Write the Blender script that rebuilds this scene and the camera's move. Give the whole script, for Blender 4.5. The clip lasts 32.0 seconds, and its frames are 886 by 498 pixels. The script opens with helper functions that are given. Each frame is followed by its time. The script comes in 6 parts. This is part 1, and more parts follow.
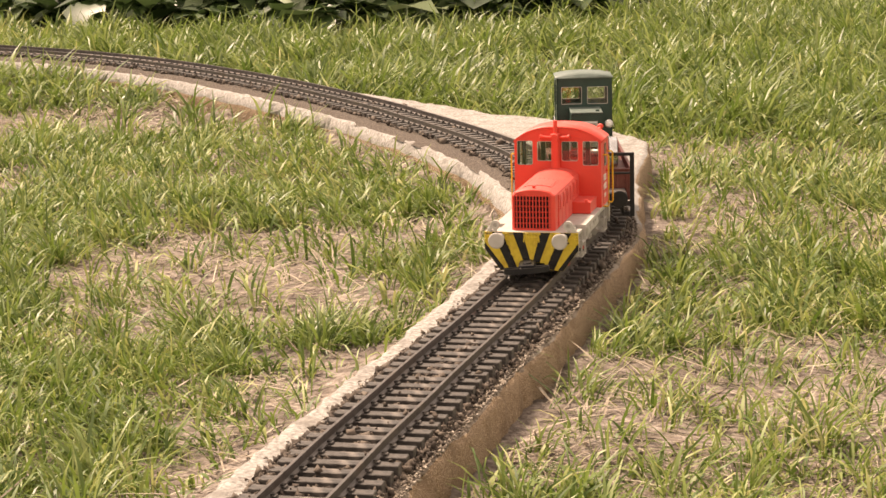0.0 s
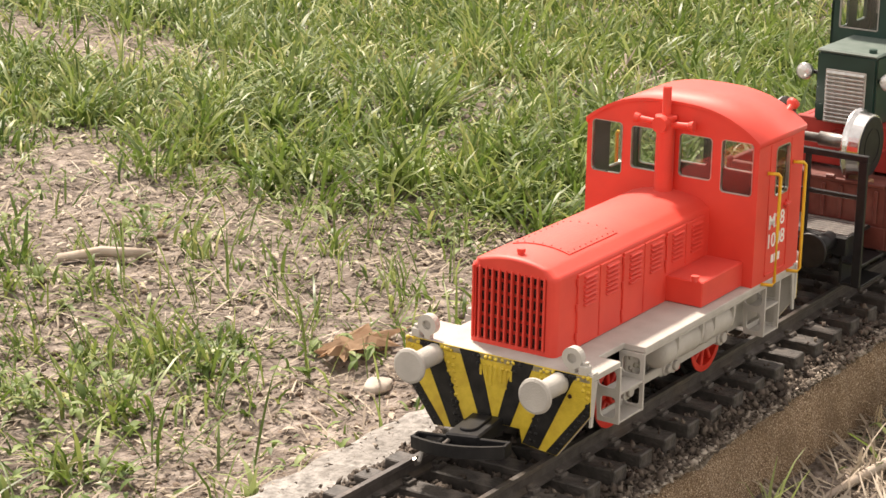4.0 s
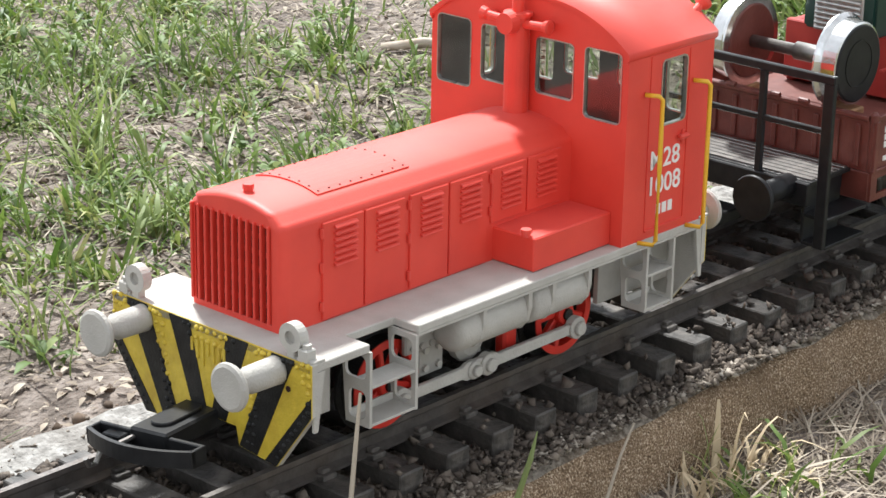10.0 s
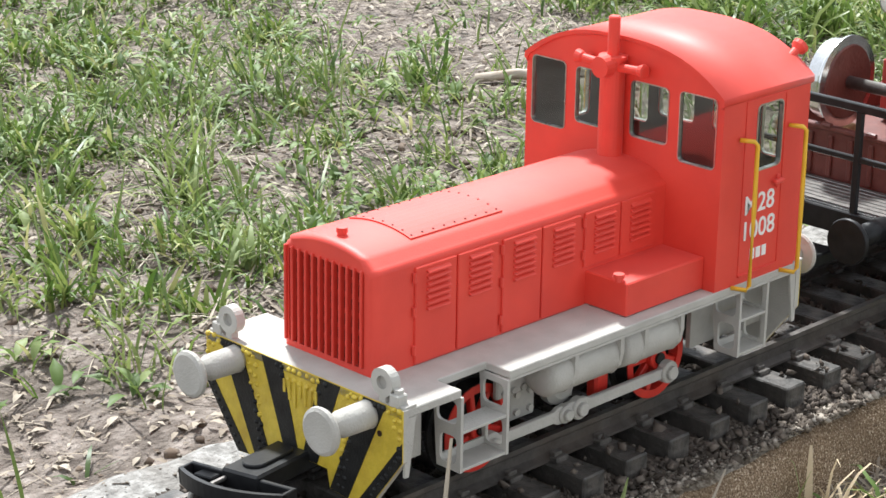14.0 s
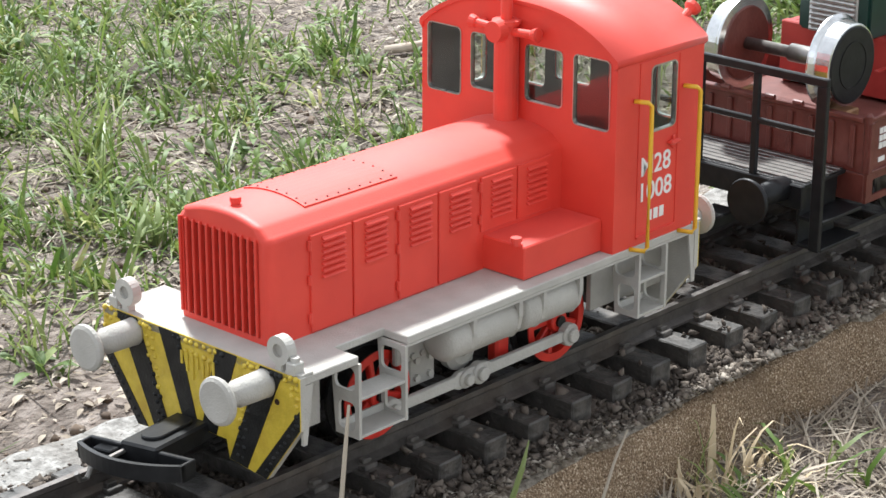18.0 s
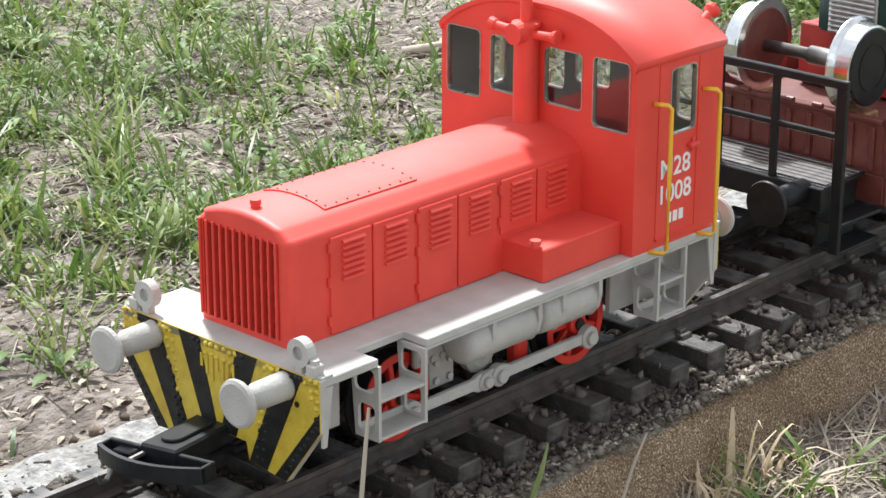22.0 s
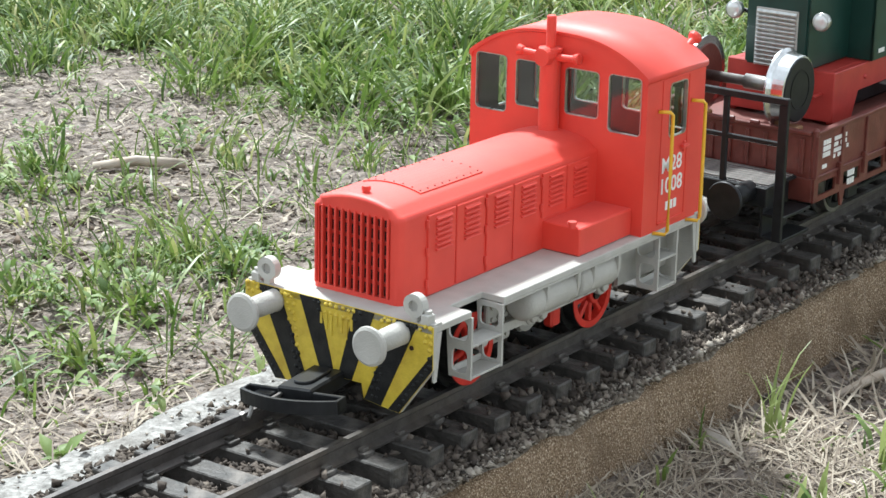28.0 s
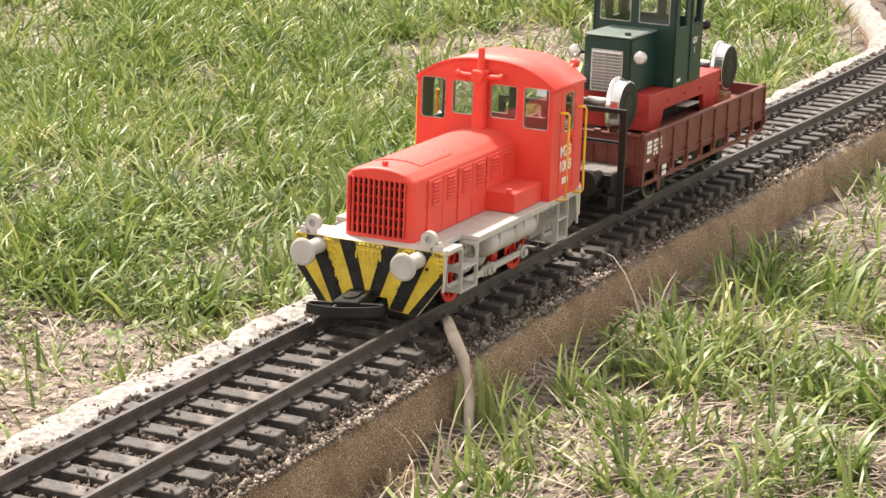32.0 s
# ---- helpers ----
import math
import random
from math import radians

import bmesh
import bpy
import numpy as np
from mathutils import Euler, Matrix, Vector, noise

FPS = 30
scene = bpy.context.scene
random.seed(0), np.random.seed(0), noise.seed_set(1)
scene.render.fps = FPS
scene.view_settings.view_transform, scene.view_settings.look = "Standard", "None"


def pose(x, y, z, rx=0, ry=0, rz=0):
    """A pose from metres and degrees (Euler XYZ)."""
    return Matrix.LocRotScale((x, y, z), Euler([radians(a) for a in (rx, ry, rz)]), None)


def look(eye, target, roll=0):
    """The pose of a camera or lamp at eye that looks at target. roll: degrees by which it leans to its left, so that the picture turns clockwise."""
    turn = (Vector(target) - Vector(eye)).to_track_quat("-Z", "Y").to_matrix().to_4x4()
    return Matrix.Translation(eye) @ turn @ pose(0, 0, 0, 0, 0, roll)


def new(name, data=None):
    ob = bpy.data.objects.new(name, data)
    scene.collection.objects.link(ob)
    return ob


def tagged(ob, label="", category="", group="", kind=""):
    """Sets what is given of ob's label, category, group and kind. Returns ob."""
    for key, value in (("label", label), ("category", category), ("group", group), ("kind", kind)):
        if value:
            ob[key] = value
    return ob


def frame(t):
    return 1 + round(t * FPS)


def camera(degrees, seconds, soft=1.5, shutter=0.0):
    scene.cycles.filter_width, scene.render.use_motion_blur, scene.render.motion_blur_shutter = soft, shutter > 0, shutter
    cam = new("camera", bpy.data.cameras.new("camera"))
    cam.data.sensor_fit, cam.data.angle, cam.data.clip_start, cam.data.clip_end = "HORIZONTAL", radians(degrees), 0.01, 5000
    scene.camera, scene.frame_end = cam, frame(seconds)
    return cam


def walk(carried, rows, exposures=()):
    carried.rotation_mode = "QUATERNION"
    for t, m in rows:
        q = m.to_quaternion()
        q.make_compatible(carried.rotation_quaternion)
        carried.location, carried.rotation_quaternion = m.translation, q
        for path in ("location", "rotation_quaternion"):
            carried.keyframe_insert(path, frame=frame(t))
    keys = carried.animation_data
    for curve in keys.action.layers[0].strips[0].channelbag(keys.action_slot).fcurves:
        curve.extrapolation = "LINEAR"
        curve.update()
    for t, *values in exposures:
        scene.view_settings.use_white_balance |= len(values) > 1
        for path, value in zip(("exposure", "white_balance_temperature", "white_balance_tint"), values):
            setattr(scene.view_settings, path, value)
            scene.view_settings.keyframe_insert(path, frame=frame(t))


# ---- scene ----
import functools
cam = camera(22.14, 32.0)
PATH = [
    (0, (0.4462, 0.4147, 0.4326), (-0.5043, 0.2049, 0.2516), -1.32),
    (0.5, (0.4401, 0.4259, 0.4273), (-0.4987, 0.1770, 0.2354), -0.95),
    (1.0, (0.4247, 0.4292, 0.4114), (-0.4985, 0.1443, 0.1956), 0.60),
    (1.5, (0.4211, 0.4328, 0.4033), (-0.4957, 0.1179, 0.1576), 1.51),
    (2, (0.4200, 0.4414, 0.3961), (-0.4794, 0.0923, 0.1332), 0.52),
    (2.5, (0.4182, 0.4468, 0.3901), (-0.4598, 0.0554, 0.1146), 0.46),
    (3, (0.4151, 0.4570, 0.3832), (-0.4348, 0.0212, 0.0869), 0.93),
    (3.5, (0.4182, 0.4667, 0.3740), (-0.4056, -0.0102, 0.0675), 1.02),
    (4, (0.4135, 0.4765, 0.3622), (-0.3886, -0.0470, 0.0747), 1.08),
    (4.5, (0.4129, 0.4904, 0.3453), (-0.3713, -0.0655, 0.0695), 1.57),
    (6.5, (0.4100, 0.5012, 0.3099), (-0.3162, -0.1054, -0.0136), 1.39),
    (7, (0.4109, 0.5015, 0.3073), (-0.3084, -0.1101, -0.0223), 1.23),
    (7.5, (0.4111, 0.5023, 0.3051), (-0.3024, -0.1130, -0.0300), 1.08),
    (8, (0.4123, 0.5016, 0.3056), (-0.2970, -0.1178, -0.0311), 0.95),
    (8.5, (0.4239, 0.4980, 0.3046), (-0.2878, -0.1197, -0.0300), 1.52),
    (9, (0.4197, 0.4965, 0.3043), (-0.2871, -0.1266, -0.0306), 1.21),
    (9.5, (0.4199, 0.4992, 0.3058), (-0.2829, -0.1283, -0.0294), 1.23),
    (10, (0.4174, 0.4992, 0.3062), (-0.2818, -0.1324, -0.0290), 1.08),
    (10.5, (0.4158, 0.5013, 0.3075), (-0.2804, -0.1332, -0.0283), 0.97),
    (11, (0.4147, 0.5009, 0.3070), (-0.2788, -0.1363, -0.0292), 0.86),
    (11.5, (0.4158, 0.4997, 0.3075), (-0.2743, -0.1412, -0.0287), 0.89),
    (12, (0.4143, 0.5004, 0.3102), (-0.2743, -0.1425, -0.0253), 0.95),
    (12.5, (0.4169, 0.4975, 0.3126), (-0.2652, -0.1537, -0.0201), 0.97),
    (13, (0.4184, 0.4962, 0.3155), (-0.2571, -0.1635, -0.0139), 1.00),
    (13.5, (0.4173, 0.4962, 0.3152), (-0.2558, -0.1661, -0.0139), 0.93),
    (15.5, (0.4126, 0.5025, 0.3127), (-0.2652, -0.1542, -0.0178), 0.61),
    (16, (0.4108, 0.5049, 0.3113), (-0.2734, -0.1439, -0.0216), 0.47),
    (16.5, (0.4095, 0.5065, 0.3127), (-0.2776, -0.1391, -0.0206), 0.32),
    (17, (0.4089, 0.5060, 0.3114), (-0.2809, -0.1361, -0.0230), 0.29),
    (17.5, (0.4081, 0.5065, 0.3110), (-0.2836, -0.1319, -0.0265), 0.18),
    (18, (0.4084, 0.5062, 0.3114), (-0.2829, -0.1323, -0.0266), 0.16),
    (18.5, (0.4097, 0.5060, 0.3111), (-0.2811, -0.1332, -0.0267), 0.18),
    (19, (0.4096, 0.5049, 0.3118), (-0.2801, -0.1354, -0.0264), 0.16),
    (19.5, (0.4097, 0.5045, 0.3121), (-0.2795, -0.1363, -0.0260), 0.10),
    (20, (0.4089, 0.5052, 0.3129), (-0.2799, -0.1360, -0.0253), 0.15),
    (20.5, (0.4094, 0.5058, 0.3120), (-0.2790, -0.1358, -0.0264), 0.11),
    (21, (0.4098, 0.5053, 0.3116), (-0.2783, -0.1364, -0.0274), 0.18),
    (21.5, (0.4099, 0.5050, 0.3114), (-0.2775, -0.1377, -0.0269), 0.13),
    (22, (0.4092, 0.5049, 0.3124), (-0.2776, -0.1385, -0.0259), 0.10),
    (22.5, (0.4080, 0.5058, 0.3132), (-0.2789, -0.1375, -0.0248), 0.11),
    (23, (0.4085, 0.5050, 0.3121), (-0.2788, -0.1374, -0.0268), 0.13),
    (23.5, (0.4099, 0.5054, 0.3123), (-0.2776, -0.1373, -0.0256), 0.12),
    (24, (0.4103, 0.5053, 0.3129), (-0.2773, -0.1376, -0.0247), 0.17),
    (24.5, (0.4100, 0.5057, 0.3139), (-0.2811, -0.1333, -0.0238), 0.16),
    (26.5, (0.4087, 0.5113, 0.3122), (-0.3308, -0.0739, -0.0205), 0.14),
    (27, (0.4080, 0.5134, 0.3191), (-0.3433, -0.0664, 0.0038), 0.46),
    (27.5, (0.4062, 0.5142, 0.3225), (-0.3560, -0.0578, 0.0192), 0.89),
    (28, (0.4034, 0.5175, 0.3242), (-0.3731, -0.0384, 0.0274), 1.24),
    (28.5, (0.3977, 0.5224, 0.3262), (-0.3921, -0.0158, 0.0320), 1.38),
    (29, (0.3947, 0.5278, 0.3270), (-0.4102, 0.0076, 0.0415), 1.69),
    (29.5, (0.3894, 0.5320, 0.3323), (-0.4352, 0.0391, 0.0544), 1.82),
    (30, (0.3838, 0.5341, 0.3358), (-0.4578, 0.0679, 0.0633), 1.90),
    (30.5, (0.3788, 0.5371, 0.3402), (-0.4723, 0.0881, 0.0680), 2.15),
    (31, (0.3777, 0.5396, 0.3446), (-0.4829, 0.1089, 0.0729), 2.27),
    (31.5, (0.3702, 0.5412, 0.3461), (-0.5031, 0.1272, 0.0893), 2.25),
    (32, (0.3676, 0.5417, 0.3481), (-0.5167, 0.1430, 0.1049), 2.04),
]
EXPOSURES = ((0, 0.92, 8700, 24), (2, 0.86, 8000, 22), (4, 0.92, 7200, 16), (7, 0.94, 6400, 12), (9, 0.93, 5950, 8), (24, 0.93, 5700, 6), (28, 0.98, 5600, 3), (30, 1.13, 6500, 10), (32, 1.22, 6900, 15))
walk(cam, [(t, look(eye, target, roll)) for t, eye, target, roll in PATH], EXPOSURES)

# how far the train stands behind its halt, in metres
TRAIN = [
    (0, -1.6709),
    (0.5, -1.4783),
    (1, -1.2695),
    (1.5, -1.0586),
    (2, -0.8548),
    (2.5, -0.6823),
    (3, -0.5431),
    (3.5, -0.4269),
    (4, -0.3341),
    (4.5, -0.2608),
    (6.5, -0.0739),
    (7, -0.0443),
    (7.5, -0.0248),
    (8, -0.0129),
    (8.5, 0.0000),
    (9, 0.0000),
    (9.5, 0.0000),
    (10, 0.0000),
    (10.5, 0.0000),
    (11, 0.0000),
    (11.5, 0.0000),
    (12, 0.0000),
    (12.5, 0.0000),
    (13, 0.0000),
    (13.5, 0.0000),
    (15.5, 0.0000),
    (16, 0.0000),
    (16.5, 0.0000),
    (17, 0.0000),
    (17.5, 0.0000),
    (18, 0.0000),
    (18.5, 0.0000),
    (19, 0.0000),
    (19.5, 0.0000),
    (20, 0.0000),
    (20.5, 0.0000),
    (21, 0.0000),
    (21.5, 0.0000),
    (22, 0.0000),
    (22.5, 0.0000),
    (23, 0.0000),
    (23.5, -0.0011),
    (24, -0.0062),
    (24.5, -0.0149),
    (26.5, -0.1007),
    (27, -0.1394),
    (27.5, -0.1790),
    (28, -0.2240),
    (28.5, -0.2764),
    (29, -0.3369),
    (29.5, -0.4014),
    (30, -0.4653),
    (30.5, -0.5360),
    (31, -0.6023),
    (31.5, -0.6582),
    (32, -0.7078),
]

# ---- sky and sun ----
SUN_EL, SUN_AZ = 56.0, 238.0   # degrees; azimuth counted from +x towards +y
world = bpy.data.worlds.new("sky")
scene.world = world
world.use_nodes = True
wt = world.node_tree
sky = wt.nodes.new("ShaderNodeTexSky")
sky.sky_type, sky.sun_disc = "NISHITA", False
sky.sun_elevation, sky.sun_rotation = radians(SUN_EL), radians(90 - SUN_AZ)
veil = wt.nodes.new("ShaderNodeHueSaturation")   # thin bright cloud takes the blue out of the sky
veil.inputs["Saturation"].default_value = 0.22
wt.links.new(sky.outputs[0], veil.inputs["Color"])
cloud = wt.nodes.new("ShaderNodeMix")
cloud.data_type = "RGBA"
cloud.inputs[0].default_value = 0.42
cloud.inputs[7].default_value = (5.8, 5.4, 4.9, 1)
wt.links.new(veil.outputs[0], cloud.inputs[6])
wt.links.new(cloud.outputs[2], wt.nodes["Background"].inputs[0])
wt.nodes["Background"].inputs[1].default_value = 0.132
sun = new("sun", bpy.data.lights.new("sun", "SUN"))
sun.data.energy, sun.data.angle, sun.data.color = 3.9, radians(5), (1.0, 0.94, 0.85)
_d = Vector((math.cos(radians(SUN_EL)) * math.cos(radians(SUN_AZ)), math.cos(radians(SUN_EL)) * math.sin(radians(SUN_AZ)), math.sin(radians(SUN_EL))))
sun.matrix_world = look(tuple(_d * 20), (0, 0, 0))

# ---- materials ----
def material(name, stops, scale=120.0, rough=0.5, metal=0.0, bump=0.0, bump_scale=None, island=0.0, stain=None, translucent=0.0, spread=0.08, coat=0.0, spec=0.5, sheen=0.0, relief=0.001):
    """stops: colours from dark to light of a two-scale noise; island: how far pieces of one mesh differ; stain: (colour, scale, amount)."""
    m = bpy.data.materials.new(name)
    m.use_nodes = True
    nt = m.node_tree
    N, L = nt.nodes, nt.links
    b = N["Principled BSDF"]
    geo = N.new("ShaderNodeTexCoord")
    n1 = N.new("ShaderNodeTexNoise")
    n1.inputs["Scale"].default_value, n1.inputs["Detail"].default_value = scale, 6
    L.new(geo.outputs["Object"], n1.inputs["Vector"])
    fac = n1.outputs["Fac"]
    if island:
        g = N.new("ShaderNodeNewGeometry")
        mix = N.new("ShaderNodeMix")
        mix.inputs[0].default_value = island
        L.new(fac, mix.inputs[2])
        L.new(g.outputs["Random Per Island"], mix.inputs[3])
        fac = mix.outputs[0]
    ramp = N.new("ShaderNodeValToRGB")
    cr = ramp.color_ramp
    lo, hi = (0.04, 0.96) if island > .6 else (0.32, 0.68)
    while len(cr.elements) < len(stops):
        cr.elements.new(0.5)
    for k, c in enumerate(stops):
        cr.elements[k].position = lo + (hi - lo) * k / max(1, len(stops) - 1)
        cr.elements[k].color = (*c, 1)
    L.new(fac, ramp.inputs[0])
    col = ramp.outputs[0]
    if stain:
        n2 = N.new("ShaderNodeTexNoise")
        n2.inputs["Scale"].default_value, n2.inputs["Detail"].default_value = stain[1], 4
        L.new(geo.outputs["Object"], n2.inputs["Vector"])
        r2 = N.new("ShaderNodeMapRange")
        r2.inputs[1].default_value, r2.inputs[2].default_value = 0.5, 0.72
        r2.inputs[4].default_value = stain[2]
        L.new(n2.outputs["Fac"], r2.inputs[0])
        mx = N.new("ShaderNodeMix")
        mx.data_type = "RGBA"
        L.new(r2.outputs[0], mx.inputs[0])
        L.new(col, mx.inputs[6])
        mx.inputs[7].default_value = (*stain[0], 1)
        col = mx.outputs[2]
    L.new(col, b.inputs["Base Color"])
    rr = N.new("ShaderNodeMapRange")
    rr.inputs[3].default_value, rr.inputs[4].default_value = rough - spread, rough + spread
    n3 = N.new("ShaderNodeTexNoise")
    n3.inputs["Scale"].default_value = scale * 0.35
    L.new(geo.outputs["Object"], n3.inputs["Vector"])
    L.new(n3.outputs["Fac"], rr.inputs[0])
    L.new(rr.outputs[0], b.inputs["Roughness"])
    b.inputs["Metallic"].default_value = metal
    b.inputs["Coat Weight"].default_value, b.inputs["Coat Roughness"].default_value = coat, min(0.4, rough * 0.7)
    b.inputs["Specular IOR Level"].default_value = spec
    b.inputs["Sheen Weight"].default_value, b.inputs["Sheen Roughness"].default_value = sheen, 0.4
    if bump:
        n4 = N.new("ShaderNodeTexNoise")
        n4.inputs["Scale"].default_value, n4.inputs["Detail"].default_value = bump_scale or scale * 3, 5
        L.new(geo.outputs["Object"], n4.inputs["Vector"])
        bp = N.new("ShaderNodeBump")
        bp.inputs["Strength"].default_value, bp.inputs["Distance"].default_value = bump, relief
        L.new(n4.outputs["Fac"], bp.inputs["Height"])
        L.new(bp.outputs[0], b.inputs["Normal"])
    if translucent:
        tr = N.new("ShaderNodeBsdfTranslucent")
        L.new(col, tr.inputs["Color"])
        ms = N.new("ShaderNodeMixShader")
        ms.inputs[0].default_value = translucent
        L.new(b.outputs[0], ms.inputs[1])
        L.new(tr.outputs[0], ms.inputs[2])
        L.new(ms.outputs[0], N["Material Output"].inputs["Surface"])
    return m


# the sheen weight pales the red at grazing angles, imitating sky gloss on its tops
RED = material("red_paint", [(0.64, 0.032, 0.014), (0.72, 0.044, 0.02)], 60, 0.6, bump=0.08, bump_scale=1500, spec=0.7, sheen=0.12, coat=0.12)
ORANGE_RED = material("wheel_red", [(0.5, 0.02, 0.012), (0.6, 0.03, 0.016)], 200, 0.45)
GREY = material("grey_paint", [(0.42, 0.4, 0.365), (0.5, 0.48, 0.44)], 90, 0.72, bump=0.3, bump_scale=1200, stain=((0.32, 0.29, 0.25), 40, 0.35), spec=0.3)
# the grey paint again, darker: shade on the running gear is put into its colour
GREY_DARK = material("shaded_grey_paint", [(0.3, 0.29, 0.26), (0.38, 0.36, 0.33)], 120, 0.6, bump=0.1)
YELLOW = material("yellow_paint", [(0.56, 0.41, 0.035), (0.66, 0.49, 0.05)], 300, 0.42, bump=0.3, bump_scale=900, stain=((0.4, 0.25, 0.02), 120, 0.6))
RAIL_YELLOW = material("handrail_yellow", [(0.72, 0.4, 0.02), (0.8, 0.46, 0.03)], 300, 0.4)
BLACK = material("black_paint", [(0.008, 0.008, 0.008), (0.022, 0.021, 0.02)], 200, 0.5, bump=0.25, bump_scale=1200, spec=0.25)
PLASTIC = material("black_plastic", [(0.008, 0.008, 0.009), (0.016, 0.016, 0.017)], 200, 0.45, bump=0.05, spec=0.3)
SLOT = material("dark_inside", [(0.01, 0.004, 0.004), (0.03, 0.008, 0.006)], 200, 0.8)
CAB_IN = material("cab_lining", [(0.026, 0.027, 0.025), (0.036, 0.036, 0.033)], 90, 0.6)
WHITE = material("white_paint", [(0.75, 0.73, 0.7), (0.82, 0.8, 0.78)], 200, 0.5)
SILVER = material("window_trim", [(0.42, 0.42, 0.4), (0.6, 0.6, 0.57)], 300, 0.3, metal=0.9)
CHROME = material("polished_steel", [(0.62, 0.62, 0.62), (0.78, 0.78, 0.77)], 150, 0.22, metal=1.0, stain=((0.4, 0.38, 0.36), 90, 0.5))
AXLE = material("dull_steel", [(0.2, 0.19, 0.18), (0.34, 0.32, 0.3)], 200, 0.4, metal=0.9)
BROWN = material("oxide_brown", [(0.105, 0.024, 0.017), (0.15, 0.036, 0.025)], 120, 0.5, bump=0.2, bump_scale=700, stain=((0.2, 0.08, 0.06), 60, 0.35))
BROWN_IN = material("wagon_inside", [(0.13, 0.04, 0.03), (0.19, 0.065, 0.05)], 90, 0.6, bump=0.2)
SHUNT_RED = material("frame_red", [(0.34, 0.028, 0.022), (0.42, 0.04, 0.03)], 90, 0.45, bump=0.1)
GREEN = material("dark_green", [(0.006, 0.03, 0.022), (0.012, 0.045, 0.034)], 90, 0.38)
# a paler green for the bonnet lid and the roof
GREEN_TOP = material("roof_green", [(0.1, 0.14, 0.12), (0.15, 0.19, 0.17)], 120, 0.45)
WOOD = material("wood_block", [(0.26, 0.13, 0.06), (0.4, 0.22, 0.1)], 200, 0.7, bump=0.3)
LENS = material("lamp_glass", [(0.6, 0.6, 0.58), (0.75, 0.75, 0.73)], 200, 0.15, metal=0.3, coat=0.8)

GLASS = bpy.data.materials.new("window_glass")
GLASS.use_nodes = True
_gn = GLASS.node_tree
_gn.nodes.clear()
_o, _t, _g, _x = (_gn.nodes.new("ShaderNode" + k) for k in ("OutputMaterial", "BsdfTransparent", "BsdfGlossy", "MixShader"))
_t.inputs[0].default_value = (0.9, 0.92, 0.9, 1)
_g.inputs["Roughness"].default_value = 0.05
_x.inputs[0].default_value = 0.07
for _a, _b in ((_t.outputs[0], _x.inputs[1]), (_g.outputs[0], _x.inputs[2]), (_x.outputs[0], _o.inputs[0])):
    _gn.links.new(_a, _b)

RAILMAT = material("weathered_rail", [(0.075, 0.066, 0.06), (0.14, 0.125, 0.115)], 160, 0.42, metal=0.55, bump=0.2, bump_scale=600, stain=((0.17, 0.13, 0.1), 30, 0.5))
SLEEPER = material("sleeper_plastic", [(0.026, 0.023, 0.02), (0.075, 0.066, 0.058)], 160, 0.6, bump=0.8, bump_scale=420, stain=((0.2, 0.172, 0.148), 70, 0.75))
BALLAST = material("ballast_stone", [(0.022, 0.016, 0.012), (0.058, 0.044, 0.034), (0.105, 0.082, 0.065), (0.17, 0.14, 0.112)], 300, 0.88, island=0.75, bump=0.3)
FINES = material("ballast_fines", [(0.026, 0.019, 0.014), (0.066, 0.05, 0.037), (0.14, 0.11, 0.085)], 420, 0.9, bump=1.0, bump_scale=700)
CONCRETE = material("old_concrete", [(0.17, 0.16, 0.146), (0.29, 0.276, 0.256), (0.41, 0.395, 0.37)], 240, 0.92, bump=1.0, bump_scale=500, stain=((0.16, 0.142, 0.122), 34, 0.7), relief=0.0015)
FACE = material("brown_concrete_face", [(0.085, 0.05, 0.026), (0.225, 0.148, 0.084), (0.35, 0.245, 0.152), (0.74, 0.61, 0.46)], 1300, 0.9, bump=1.0, bump_scale=900, stain=((0.12, 0.074, 0.038), 30, 0.6), relief=0.0025)
CRUST = material("crumbling_crust", [(0.095, 0.072, 0.051), (0.2, 0.16, 0.12), (0.38, 0.33, 0.27)], 480, 0.92, bump=1.0, bump_scale=600, stain=((0.42, 0.38, 0.325), 36, 0.9), relief=0.003)
CRUMB = material("concrete_crumbs", [(0.05, 0.038, 0.029), (0.13, 0.103, 0.079), (0.25, 0.21, 0.168), (0.46, 0.41, 0.345)], 300, 0.9, island=0.85)
SOIL = material("dry_soil", [(0.085, 0.066, 0.053), (0.2, 0.163, 0.136), (0.35, 0.3, 0.262)], 95, 0.95, bump=1.0, bump_scale=240, stain=((0.085, 0.065, 0.051), 13, 0.7), relief=0.005)
GRASS = material("grass_blades", [(0.035, 0.07, 0.012), (0.085, 0.15, 0.025), (0.16, 0.235, 0.045), (0.3, 0.345, 0.1), (0.62, 0.54, 0.28)], 6, 0.5, island=0.62, translucent=0.34, spec=0.5)
LUSH = material("lush_grass", [(0.045, 0.088, 0.015), (0.105, 0.165, 0.032), (0.19, 0.26, 0.062), (0.36, 0.4, 0.16)], 5, 0.44, island=0.7, translucent=0.4, spec=0.55)
WITHERED = material("withered_blades", [(0.16, 0.095, 0.045), (0.32, 0.2, 0.1), (0.47, 0.33, 0.18), (0.62, 0.5, 0.33)], 60, 0.75, island=0.6, translucent=0.2)
STRAW = material("dry_straw", [(0.13, 0.096, 0.066), (0.24, 0.19, 0.138), (0.37, 0.31, 0.235), (0.52, 0.455, 0.36)], 6, 0.7, island=0.8, translucent=0.15)
